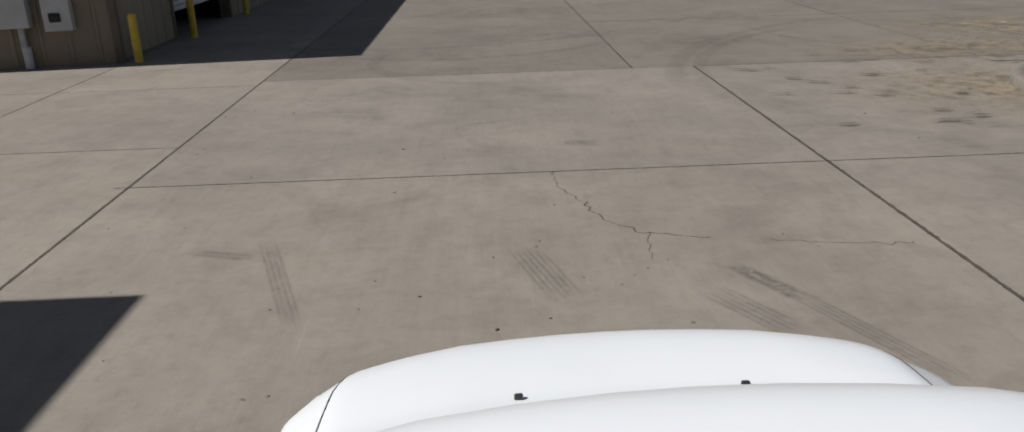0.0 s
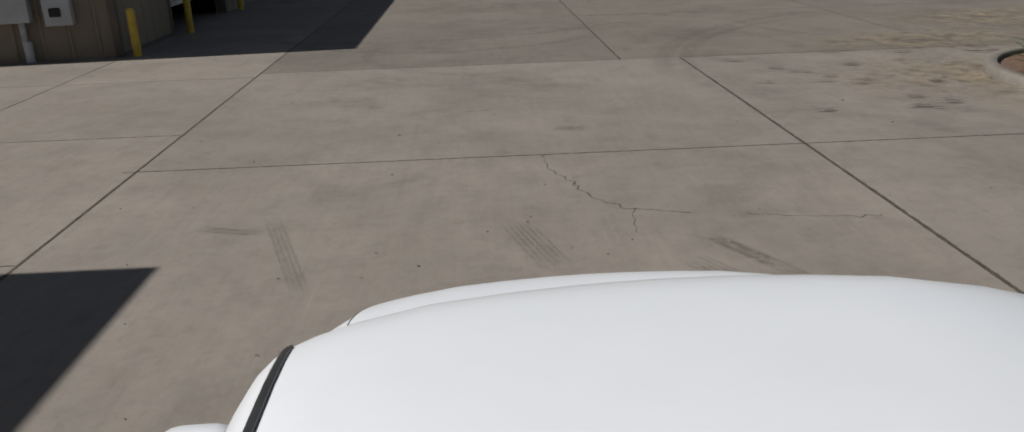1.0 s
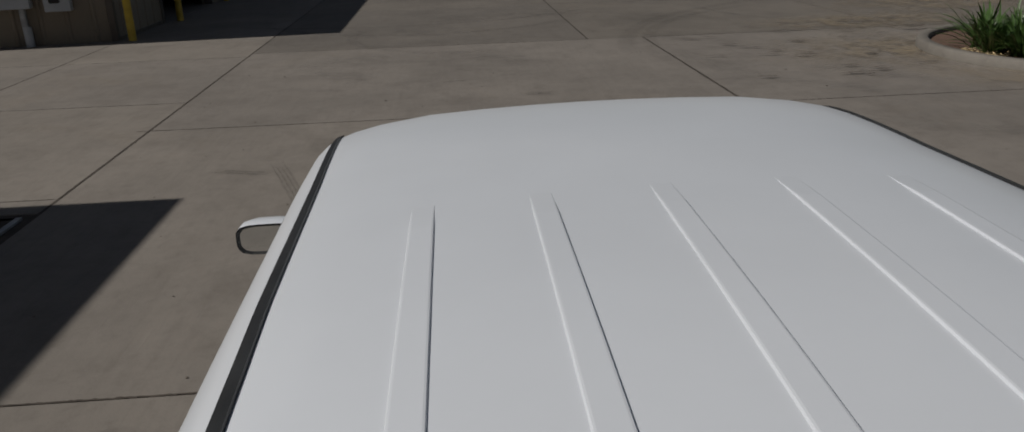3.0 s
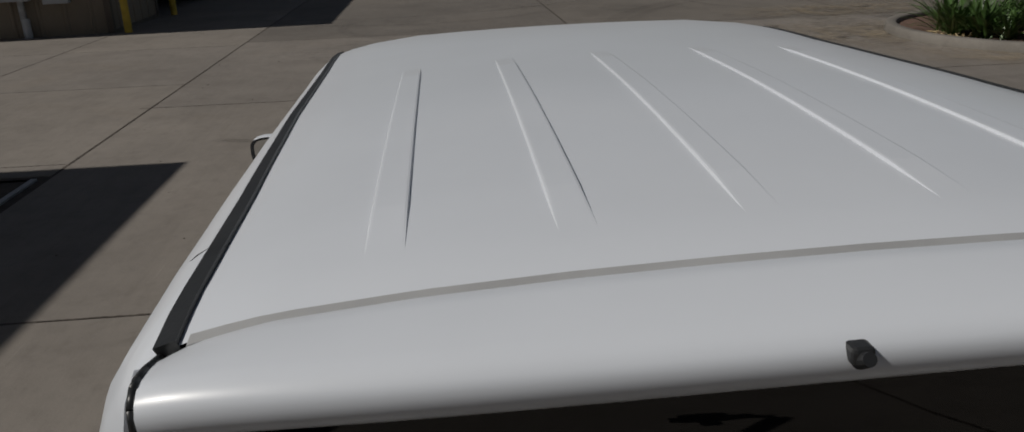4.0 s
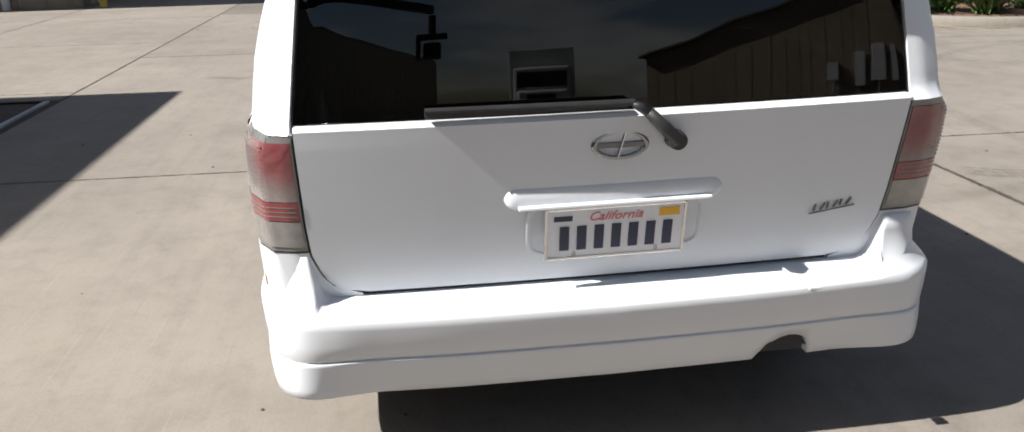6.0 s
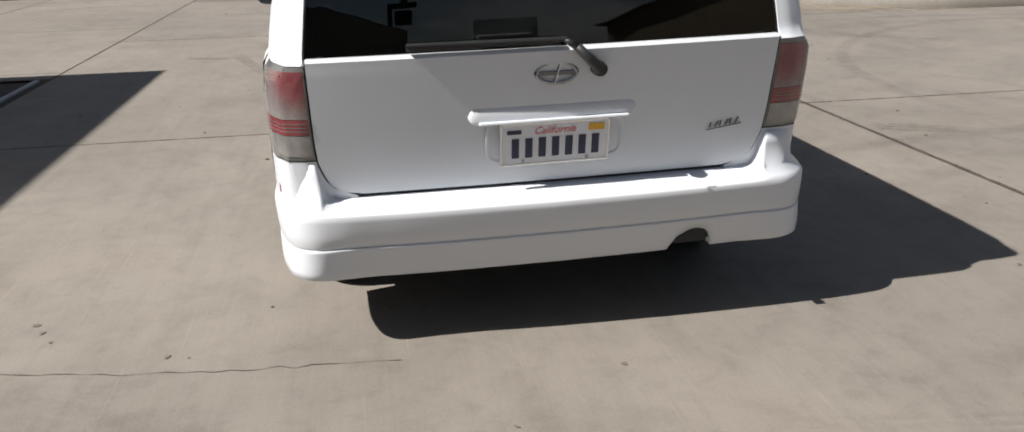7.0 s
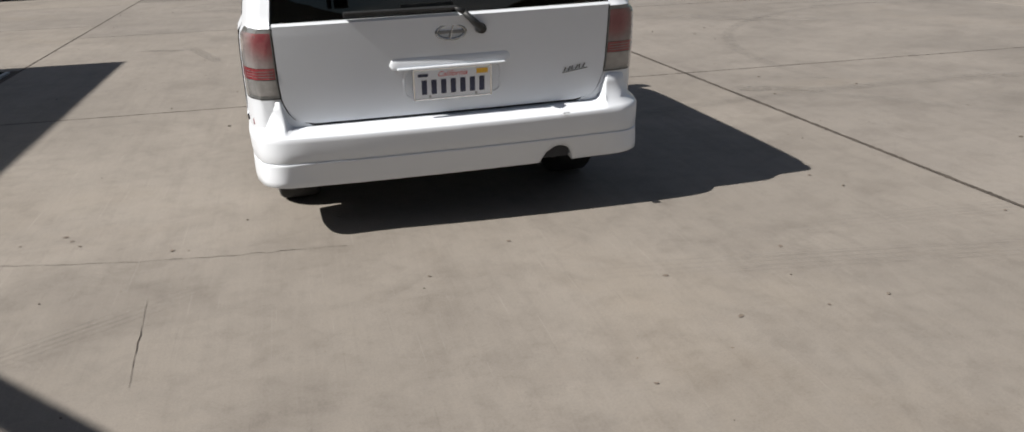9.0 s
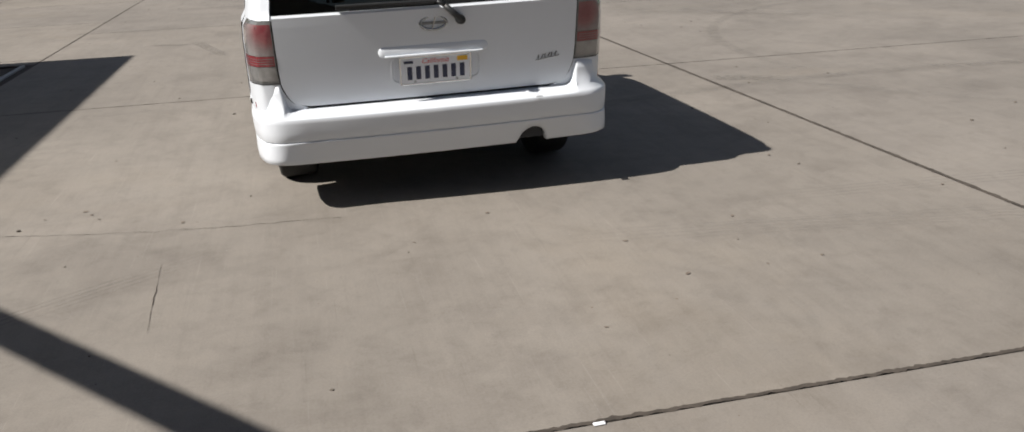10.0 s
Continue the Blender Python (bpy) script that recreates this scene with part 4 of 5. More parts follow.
# ---- building with roller door, beyond the yard ----
def cladding_wall(name, p0, p1, z0, z1, pitch, depth, thick, holes=()):
    """A ribbed sheet-metal wall from p0 to p1 (plan points); ribs face its right-hand side. holes: (from, to, top) along it."""
    p0, p1 = Vector(p0), Vector(p1)
    d = (p1 - p0)
    length = d.length
    d.normalize()
    nrm = Vector((d.y, -d.x))
    cuts = [0.0]
    a = 0.0
    while a < length - 1e-6:
        for w in (pitch * 0.80, pitch * 0.06, pitch * 0.08, pitch * 0.06):
            a = min(length, a + w)
            cuts.append(a)
    offs = {}
    for i, c in enumerate(cuts):
        offs[i] = depth if i % 4 in (2, 3) else 0.0
    bm = bmesh.new()

    def quad(a, b, oa, ob, lo, hi):
        q = [p0 + d * a + nrm * oa, p0 + d * b + nrm * ob]
        v = [bm.verts.new((q[0].x, q[0].y, lo)), bm.verts.new((q[1].x, q[1].y, lo)), bm.verts.new((q[1].x, q[1].y, hi)), bm.verts.new((q[0].x, q[0].y, hi))]
        bm.faces.new(v)

    for i in range(len(cuts) - 1):
        mid = (cuts[i] + cuts[i + 1]) / 2
        lo = z0
        for h0, h1, ht in holes:
            if h0 < mid < h1:
                lo = ht
        quad(cuts[i], cuts[i + 1], offs[i], offs[i + 1], lo, z1)
    spans, last = [], 0.0
    for h0, h1, ht in sorted(holes):
        spans += [(last, h0, z0), (h0, h1, ht)]
        last = h1
    spans.append((last, length, z0))
    for a, b, lo in spans:
        q = [p0 + d * a - nrm * 0.004, p0 + d * b - nrm * 0.004, p0 + d * b - nrm * thick, p0 + d * a - nrm * thick]
        bot = [bm.verts.new((v.x, v.y, lo)) for v in q]
        top = [bm.verts.new((v.x, v.y, z1)) for v in q]
        for k in range(4):
            bm.faces.new((bot[k], bot[(k + 1) % 4], top[(k + 1) % 4], top[k]))
        bm.faces.new(top)
        bm.faces.new(list(reversed(bot)))
    return bm


warehouse = thing("warehouse", "tan metal-clad warehouse with a half-open roller door", "building", (-6.12, 15.2, 0))


def local(ob):
    """Parts of a thing that stands away from the origin keep their world places."""
    ob.matrix_parent_inverse = Matrix.Translation(ob.parent.location).inverted()
    return ob


BH = 3.9
C0 = (-6.12, 15.14)
L0 = (-14.7, 13.88)
local(part("front_wall", cladding_wall("w", L0, C0, 0, BH, 0.42, 0.022, 0.2), CLADDING, warehouse))
local(part("side_wall", cladding_wall("w", C0, (-6.12, 42.0), 0, BH, 0.42, 0.022, 0.2, [(2.6, 6.3, 3.4)]), CLADDING, warehouse))
local(part("corner_trim", box(-6.20, -6.085, 15.08, 15.19, 0, BH, 0.008), TRIM, warehouse))
local(part("base_trim", box(-6.12, -6.088, 15.21, 17.71, 0, 0.06, 0.004), TRIM, warehouse))
# wide front overhang, out of view, added to keep the front wall shaded
roof = bmesh.new()
bmesh.ops.contextual_create(roof, geom=[roof.verts.new(v) for v in ((-15.0, 13.18, BH), (-6.12, 13.97, BH), (-6.12, 42, BH), (-15, 42, BH))])
ext = bmesh.ops.extrude_face_region(roof, geom=roof.faces[:])
bmesh.ops.translate(roof, vec=(0, 0, 0.06), verts=[v for v in ext["geom"] if isinstance(v, bmesh.types.BMVert)])
local(part("roof", roof, TRIM, warehouse))
rd = local(part("roller_door", box(-6.20, -6.16, 17.71, 21.46, 3.3, 3.4, 0.005), WHITE_DOOR, warehouse, "white steel roller door, half raised"))
for k in range(28):
    z = 0.50 + 0.10 * k
    sl = part("slat", box(-6.195, -6.155, 17.72, 21.45, z, z + 0.092, 0.012, 1), WHITE_DOOR, rd)
    local(sl)
    sl.matrix_parent_inverse = Matrix.Identity(4)
for y in (17.66, 21.48):
    local(part("door_jamb", box(-6.26, -6.075, y - 0.06, y + 0.06, 0, 3.4, 0.008), TRIM, warehouse))
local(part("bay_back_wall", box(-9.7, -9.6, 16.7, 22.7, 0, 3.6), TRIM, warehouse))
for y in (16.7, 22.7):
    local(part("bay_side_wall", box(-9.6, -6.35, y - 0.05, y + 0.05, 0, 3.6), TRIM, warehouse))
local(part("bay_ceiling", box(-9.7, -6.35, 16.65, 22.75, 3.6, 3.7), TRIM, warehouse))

ux, uy = Vector((C0[0] - L0[0], C0[1] - L0[1])).normalized()


def wall_box(name, label, x0, x1, z0, z1, depth, material=GREY_BOX):
    """A cabinet on the front wall, set along its slant."""
    ob = thing(name, label, "electrical box")
    bm = box(0, (x1 - x0), -depth, -0.022, z0, z1, 0.012)
    o = (x0, C0[1] + (x0 - C0[0]) * uy / ux, 0)
    m = Matrix.Translation(o) @ Matrix.Rotation(math.atan2(uy, ux), 4, "Z")
    bmesh.ops.transform(bm, matrix=m, verts=bm.verts)
    part("cabinet", bm, material, ob)
    return ob, m


eb, em = wall_box("electrical_cabinet", "grey enamel electrical cabinet on the cladding wall", -7.93, -7.32, 0.63, 1.55, 0.22)
bm = rod((0.45, -0.10, 0.32), (0.45, -0.10, 0.65), 0.055, sides=16)
bmesh.ops.transform(bm, matrix=em, verts=bm.verts)
part("conduit", bm, STEEL, eb)
bm = rod((0.47, -0.10, 0.0), (0.47, -0.10, 0.33), 0.07, sides=16)
bmesh.ops.transform(bm, matrix=em, verts=bm.verts)
part("conduit_foot", bm, GREY_BOX, eb)
mb, mm = wall_box("meter_cabinet", "pale grey meter cabinet with a dark window", -7.12, -6.71, 0.56, 1.35, 0.20)
bm = box(0.09, 0.26, -0.215, -0.195, 0.70, 0.84, 0.02)
bmesh.ops.transform(bm, matrix=mm, verts=bm.verts)
part("meter_window", bm, BLACK_METAL, mb)

# ---- bollards ----
def bollard():
    ob = thing("bollard", "yellow painted steel bollard beside the warehouse", "bollard", group="bollards along the warehouse")
    rows = []
    for r, z in ((0.066, 0.0), (0.066, 0.70), (0.064, 0.735), (0.05, 0.76), (0.025, 0.775), (0.001, 0.778)):
        rows.append([(r * math.cos(2 * math.pi * i / 24), r * math.sin(2 * math.pi * i / 24), z) for i in range(25)])
    part("post", grid_mesh(rows), YELLOW, ob, smooth=True)
    return ob


b0 = bollard()
b0.location = (-5.85, 15.09, 0)
copy_thing(b0, Matrix.Translation((-5.85, 17.95, 0)))
copy_thing(b0, Matrix.Translation((-5.90, 22.1, 0)))

# ---- shed beside the yard, out of view: it casts the near shadow ----
shed = thing("shed", "tan metal-clad shed along the yard", "building", (-6.5, 5.95, 0))
local(part("yard_wall", cladding_wall("w", (-6.5, -4.0), (-6.5, 4.80), 0, 4.10, 0.42, 0.022, 0.2), CLADDING, shed))
local(part("angled_wall", cladding_wall("w", (-1.4, -34), (-6.5, -4.01), 0, 4.10, 0.42, 0.022, 0.2), CLADDING, shed))
local(part("end_wall", cladding_wall("w", (-6.5, 4.80), (-16, 4.80), 0, 4.10, 0.42, 0.022, 0.2), CLADDING, shed))
bm = bmesh.new()
top = [bm.verts.new((x, y, 4.10)) for x, y in ((-16, -34), (-1.37, -34), (-6.47, -4.0), (-6.47, 4.80), (-16, 4.80))]
bm.faces.new(top)
ext = bmesh.ops.extrude_face_region(bm, geom=bm.faces[:])
bmesh.ops.translate(bm, vec=(0, 0, 0.07), verts=[v for v in ext["geom"] if isinstance(v, bmesh.types.BMVert)])
bmesh.ops.recalc_face_normals(bm, faces=bm.faces)
local(part("roof", bm, TRIM, shed))

# ---- building and lorry behind the camera, seen in the glass ----
hall = thing("hall", "tan metal-clad hall with grey switch boxes", "building", (5.9, -18.9, 0))
HALL_TURN = radians(35)
EAVE, RIDGE, HALL_W, BAY = 2.7, 5.6, 16.0, 8.3
hall.rotation_euler = (0, 0, HALL_TURN)


def rake(x):
    """Height of the hall's roof edge at x along its front."""
    return EAVE + (RIDGE - EAVE) * (1 - abs(x - 8.0) / 8.0)


def upright(pts, y0, y1):
    """A wall slab of the given outline in x and z, between two depths."""
    bm = bmesh.new()
    front = [bm.verts.new((x, y1, z)) for x, z in pts]
    back = [bm.verts.new((x, y0, z)) for x, z in pts]
    bm.faces.new(front)
    bm.faces.new(list(reversed(back)))
    for k in range(len(pts)):
        bm.faces.new((front[k], back[k], back[(k + 1) % len(pts)], front[(k + 1) % len(pts)]))
    bmesh.ops.recalc_face_normals(bm, faces=bm.faces)
    return bm


part("gable_wall", upright([(0, 0), (BAY, 0), (BAY, rake(BAY)), (8.0, RIDGE), (0, EAVE)], -0.2, 0.0), CLADDING, hall)
for k in range(19):
    x = 0.25 + 0.43 * k
    part("cladding_rib", box(x - 0.03, x + 0.03, 0.0, 0.008, 0.05, rake(x) - 0.05, 0.003), CLADDING, hall)
part("bay_return", box(BAY - 0.1, BAY + 0.1, -3.0, 0.05, 0, rake(BAY) - 0.1, 0.01), TRIM, hall)
part("bay_wall", upright([(BAY + 0.1, 0), (HALL_W, 0), (HALL_W, EAVE), (BAY + 0.1, rake(BAY + 0.1))], -3.2, -3.0), CLADDING, hall)
part("side_wall", cladding_wall("w", (0, -0.2), (0, -20), 0, EAVE - 0.02, 0.42, 0.022, 0.2), CLADDING, hall)
for xe in (-0.25, HALL_W + 0.25):
    bm = bmesh.new()
    bm.faces.new([bm.verts.new(v) for v in ((8.0, 0.25, RIDGE), (xe, 0.25, EAVE - 0.09), (xe, -20, EAVE - 0.09), (8.0, -20, RIDGE))])
    ext = bmesh.ops.extrude_face_region(bm, geom=bm.faces[:])
    bmesh.ops.translate(bm, vec=(0, 0, 0.08), verts=[v for v in ext["geom"] if isinstance(v, bmesh.types.BMVert)])
    bmesh.ops.recalc_face_normals(bm, faces=bm.faces)
    part("roof", bm, TRIM, hall)
for x, z, w, h in ((5.6, 1.25, 0.26, 0.65), (6.45, 1.0, 0.34, 1.25), (6.95, 1.15, 0.34, 1.35), (7.5, 1.1, 0.32, 1.35)):
    sw = thing("switch_box", "grey switch box on the hall wall", "electrical box", (5.9, -18.9, 0), group="switch boxes on the hall")
    sw.rotation_euler = (0, 0, HALL_TURN)
    part("cabinet", box(x - w / 2, x + w / 2, 0.024, 0.22, z, z + h, 0.015), GREY_BOX, sw)
    part("conduit", rod((x, 0.08, 0), (x, 0.08, z), 0.03, sides=10), STEEL, sw)

lorry = thing("lorry", "white box lorry parked behind", "lorry", (0.5, -19, 0))
local(part("cargo_box", box(-0.7, 1.7, -26, -20.6, 1.0, 3.4, 0.03), WHITE_DOOR, lorry))
local(part("cab", merge(box(-0.5, 1.5, -20.5, -19.0, 0.7, 2.5, 0.12, 3), box(-0.35, 1.35, -19.1, -17.8, 0.7, 1.5, 0.12, 3)), WHITE_DOOR, lorry, smooth=False))
local(part("windscreen", box(-0.38, 1.38, -19.02, -18.97, 1.65, 2.3, 0.02), BLACK_METAL, lorry))
local(part("grille", box(0.0, 1.0, -17.82, -17.78, 0.9, 1.35, 0.02), BLACK_METAL, lorry))
local(part("bumper", box(-0.45, 1.45, -17.85, -17.6, 0.5, 0.75, 0.03), CHROME, lorry))
for x in (-0.42, 1.42):
    for y in (-18.6, -24.5):
        local(part("wheel", rod((x - 0.13, y, 0.48), (x + 0.13, y, 0.48), 0.48, sides=28), RUBBER, lorry))
lorry.location = (2.3, -19.4, 0)
lorry.rotation_euler = (0, 0, radians(7))

# ---- planter island ----
planter = thing("planter", "concrete kerbed planter island with soil", "planter", (7.87, 10.15, 0))
R_OUT, W_K, H_K = 2.10, 0.16, 0.13


def island_line(inset):
    r = R_OUT - inset
    pts = [(20.0, 10.15 - r)] + [(7.87 + r * math.cos(a), 10.15 + r * math.sin(a)) for a in [math.radians(270 - 180 * i / 48) for i in range(49)]] + [(20.0, 10.15 + r)]
    return pts


rows = [[(x, y, z) for x, y in island_line(i)] for i, z in ((0.0, -0.04), (0.0, 0.02), (0.008, H_K - 0.02), (0.03, H_K), (W_K - 0.02, H_K), (W_K, H_K - 0.02), (W_K, -0.04))]
local(part("kerb", grid_mesh(rows), KERB, planter, "pale concrete kerb", True))
bm = bmesh.new()
outer = island_line(W_K - 0.005)
bm.faces.new([bm.verts.new((x, y, 0.06)) for x, y in reversed(outer)])
bmesh.ops.recalc_face_normals(bm, faces=bm.faces)
local(part("soil", bm, SOIL, planter))


def leaf_strip(bm, root, az, length, lean, width, droop):
    """One strap leaf: arching, tapered, folded along the middle."""
    prev = None
    d = Vector((math.cos(az), math.sin(az), 0))
    side = Vector((-d.y, d.x, 0))
    n = 7
    for i in range(n + 1):
        f = i / n
        out = length * (math.sin(lean) * f + droop * f * f)
        up = length * (math.cos(lean) * f - droop * 0.9 * f * f * f)
        c = Vector(root) + d * out + Vector((0, 0, up))
        w = width * (0.7 + 0.6 * f) * (1 - f**3) + 0.001
        a, m, b = bm.verts.new(c + side * w), bm.verts.new(c - Vector((0, 0, w * 0.5))), bm.verts.new(c - side * w)
        if prev:
            bm.faces.new((prev[0], prev[1], m, a))
            bm.faces.new((prev[1], prev[2], b, m))
        prev = (a, m, b)


def strap_plant(seed, leaves, size):
    rnd = random.Random(seed)
    bm = bmesh.new()
    for i in range(leaves):
        leaf_strip(bm, (rnd.gauss(0, 0.05), rnd.gauss(0, 0.05), 0), rnd.uniform(0, 6.283), size * rnd.uniform(0.6, 1.1), rnd.uniform(0.1, 1.0), rnd.uniform(0.012, 0.02), rnd.uniform(0.05, 0.4))
    ob = thing("strap_leaf_plant", "green strap-leaved plant growing in the planter soil", "plant", group="strap-leaved plants in the planter")
    tagged(part("foliage", bm, LEAF, ob, smooth=True), kind="stuff")
    return ob


def shrub(seed, size, count):
    rnd = random.Random(seed)
    bm = bmesh.new()
    for i in range(count):
        a, h = rnd.uniform(0, 6.283), rnd.uniform(0.05, 1.0)
        r = size * math.sqrt(rnd.random()) * (0.55 + 0.5 * math.sin(h * 2.6)) * rnd.uniform(0.8, 1.1)
        c = Vector((r * math.cos(a), r * math.sin(a), h * size * 1.5))
        d = Vector((rnd.gauss(0, 1), rnd.gauss(0, 1), rnd.gauss(0.3, 0.8))).normalized()
        e = d.cross(Vector((rnd.gauss(0, 1), rnd.gauss(0, 1), rnd.gauss(0, 1)))).normalized()
        l = rnd.uniform(0.03, 0.055)
        v = [bm.verts.new(c + d * l), bm.verts.new(c + e * l * 0.4), bm.verts.new(c - d * l), bm.verts.new(c - e * l * 0.4 + Vector((0, 0, 0.008)))]
        bm.faces.new(v)
    ob = thing("shrub", "dense dark green shrub in the planter", "shrub", group="shrubs in the planter")
    tagged(part("foliage", bm, SHRUB, ob), kind="stuff")
    for k in range(6):
        a = k * 1.05
        part("stem", rod((0, 0, 0), (size * 0.5 * math.cos(a), size * 0.5 * math.sin(a), size), 0.014, 0.006, 7), TRIM, ob)
    return ob


sp = [strap_plant(k, 95, 0.66) for k in range(3)]
spots = [(6.86, 10.58), (7.05, 10.28), (7.0, 10.95), (7.25, 10.05), (7.45, 10.9), (7.85, 10.3), (8.2, 11.3), (8.6, 10.2), (9.3, 10.4), (10.2, 10.1), (11.2, 10.5), (8.3, 9.9), (9.6, 9.8)]
for k, (x, y) in enumerate(spots):
    m = Matrix.Translation((x - 0.53, y - 0.65, 0.055)) @ Matrix.Rotation(k * 1.3, 4, "Z") @ Matrix.Scale(0.9 + 0.12 * (k % 3), 4)
    if k < 3:
        sp[k].matrix_basis = m
    else:
        copy_thing(sp[k % 3], m)
sh0 = shrub(5, 0.55, 1500)
sh0.location = (8.35, 10.95, 0.05)
for k, (x, y) in enumerate(((10.0, 11.5), (11.3, 11.3), (12.6, 10.9), (9.8, 12.2))):
    copy_thing(sh0, Matrix.Translation((x - 0.53, y - 0.65, 0.05)) @ Matrix.Rotation(k, 4, "Z"))
rnd = random.Random(3)
bm = bmesh.new()
for i in range(140):
    x, y = rnd.gauss(6.21, 0.20), rnd.gauss(9.80, 0.25)
    if (x - 7.87) ** 2 + (y - 10.15) ** 2 > 1.8**2:
        continue
    leaf_strip(bm, (x, y, 0.065), rnd.uniform(0, 6.28), rnd.uniform(0.06, 0.16), rnd.uniform(1.0, 1.5), 0.012, 0.05)
tagged(mesh_object("dry_leaves", bm, DRY), "pale dry leaves lying on planter soil", "leaves", kind="stuff")

# ---- drain trench in the shade by the shed ----
trench = thing("drain_trench", "dark open drain trench with a steel angle rim", "drain", (-4.2, 5.0, 0))
local(part("rim", merge(box(-3.50, -3.455, 3.2, 5.60, -0.01, 0.012, 0.003), box(-3.50, -3.485, 3.2, 5.60, -0.25, 0.0)), STEEL, trench, "galvanised steel angle"))
local(part("end_wall", box(-6.0, -3.50, 5.60, 5.60, -0.25, 0.008, 0.006), BLACK_METAL, trench))
for k in range(9):
    y = 5.35 - 0.26 * k
    local(part("cross_bar", box(-5.9, -3.50, y, y + 0.03, -0.05, -0.01, 0.004), BLACK_METAL, trench))

# ---- camera crane, out of view: its boom throws a shadow on the yard ----
crane = thing("camera_crane", "black camera crane boom on a column", "crane", (-5.6, -0.47, 0))
EA, EB = Vector((-5.75, -0.32, 2.75)), Vector((-0.62, -5.37, 2.26))
bd = (EB - EA).normalized()
bs = bd.cross(Vector((0, 0, 1))).normalized()


def beam(a, b, w, h):
    u = bs * w
    v = Vector((0, 0, h))
    bm = bmesh.new()
    va = [bm.verts.new(a + u * p + v * q) for p, q in ((-1, -1), (1, -1), (1, 1), (-1, 1))]
    vb = [bm.verts.new(b + u * p + v * q) for p, q in ((-1, -1), (1, -1), (1, 1), (-1, 1))]
    bm.faces.new(va)
    bm.faces.new(vb)
    for k in range(4):
        bm.faces.new((va[k], va[(k + 1) % 4], vb[(k + 1) % 4], vb[k]))
    bmesh.ops.recalc_face_normals(bm, faces=bm.faces)
    return bm


local(part("boom", beam(EA, EB, 0.04, 0.05), BLACK_METAL, crane))
local(part("column", rod((-5.6, -0.47, 0), (-5.6, -0.47, 2.7), 0.06, sides=16), BLACK_METAL, crane))
local(part("remote_head", merge(rod((-0.62, -5.42, 2.2), (-0.62, -5.42, 1.95), 0.05, sides=16), box(-0.80, -0.44, -5.50, -5.34, 1.88, 1.95, 0.015), box(-0.80, -0.76, -5.50, -5.34, 1.62, 1.90, 0.01)), BLACK_METAL, crane))
local(part("film_camera", merge(box(-0.73, -0.51, -5.58, -5.30, 1.63, 1.83, 0.02), rod((-0.62, -5.30, 1.73), (-0.62, -5.18, 1.73), 0.055, 0.06, 20)), BLACK_METAL, crane, "black film camera"))
for k in range(3):
    a = k * 2.1 + 0.4
    local(part("leg", rod((-5.6, -0.47, 0.5), (-5.6 + 0.5 * math.cos(a), -0.47 + 0.5 * math.sin(a), 0.02), 0.03, sides=10), BLACK_METAL, crane))

FAR = 12.96


# ---- marks on the concrete ----
def ribbon(pts, width, z=0.003):
    """A flat worn mark along a line, with a UV that runs 0..1 along and across."""
    bm = bmesh.new()
    uvl = bm.loops.layers.uv.new("UVMap")
    vs = []
    for i, p in enumerate(pts):
        a, b = Vector(pts[max(0, i - 1)]), Vector(pts[min(len(pts) - 1, i + 1)])
        d = (b - a).normalized()
        nrm = Vector((-d.y, d.x))
        w = width if isinstance(width, float) else width[i]
        vs.append((bm.verts.new((p[0] + nrm.x * w / 2, p[1] + nrm.y * w / 2, z)), bm.verts.new((p[0] - nrm.x * w / 2, p[1] - nrm.y * w / 2, z))))
    n = len(vs) - 1
    for i in range(n):
        f = bm.faces.new((vs[i][1], vs[i + 1][1], vs[i + 1][0], vs[i][0]))
        for l, uv in zip(f.loops, ((i / n, 0), ((i + 1) / n, 0), ((i + 1) / n, 1), (i / n, 1))):
            l[uvl].uv = uv
    return bm


def arc(cx, cy, r, a0, a1, n=14):
    return [(cx + r * math.cos(math.radians(a0 + (a1 - a0) * i / n)), cy + r * math.sin(math.radians(a0 + (a1 - a0) * i / n))) for i in range(n + 1)]


def jagged(pts, seed, step=0.05, amp=0.02):
    rnd = random.Random(seed)
    out = []
    for a, b in zip(pts, pts[1:]):
        a, b = Vector(a), Vector(b)
        n = max(1, int((b - a).length / step))
        d = (b - a).normalized()
        for i in range(n):
            q = a.lerp(b, i / n) + Vector((-d.y, d.x)) * rnd.gauss(0, amp)
            out.append((q.x, q.y))
    out.append(tuple(pts[-1]))
    return out


# tyre scuffs: a soft smear with tread lines in it
def scuff(a, b, width, lines, z, smear, line):
    a, b = Vector(a), Vector(b)
    d = (b - a).normalized()
    nrm = Vector((-d.y, d.x))
    part("tyre_scuff", ribbon([tuple(a), tuple(a.lerp(b, 0.5)), tuple(b)], width, z), smear, ground)
    for j in range(lines):
        o = nrm * width * ((j + 0.5) / lines - 0.5) * 0.9
        p, q = a.lerp(b, 0.06 * (j % 3)) + o, a.lerp(b, 1 - 0.07 * ((j + 1) % 3)) + o
        part("tread_line", ribbon([tuple(p), tuple(p.lerp(q, 0.5)), tuple(q)], width / lines * 0.55, z + 0.0003 + 0.00005 * j), line, ground)


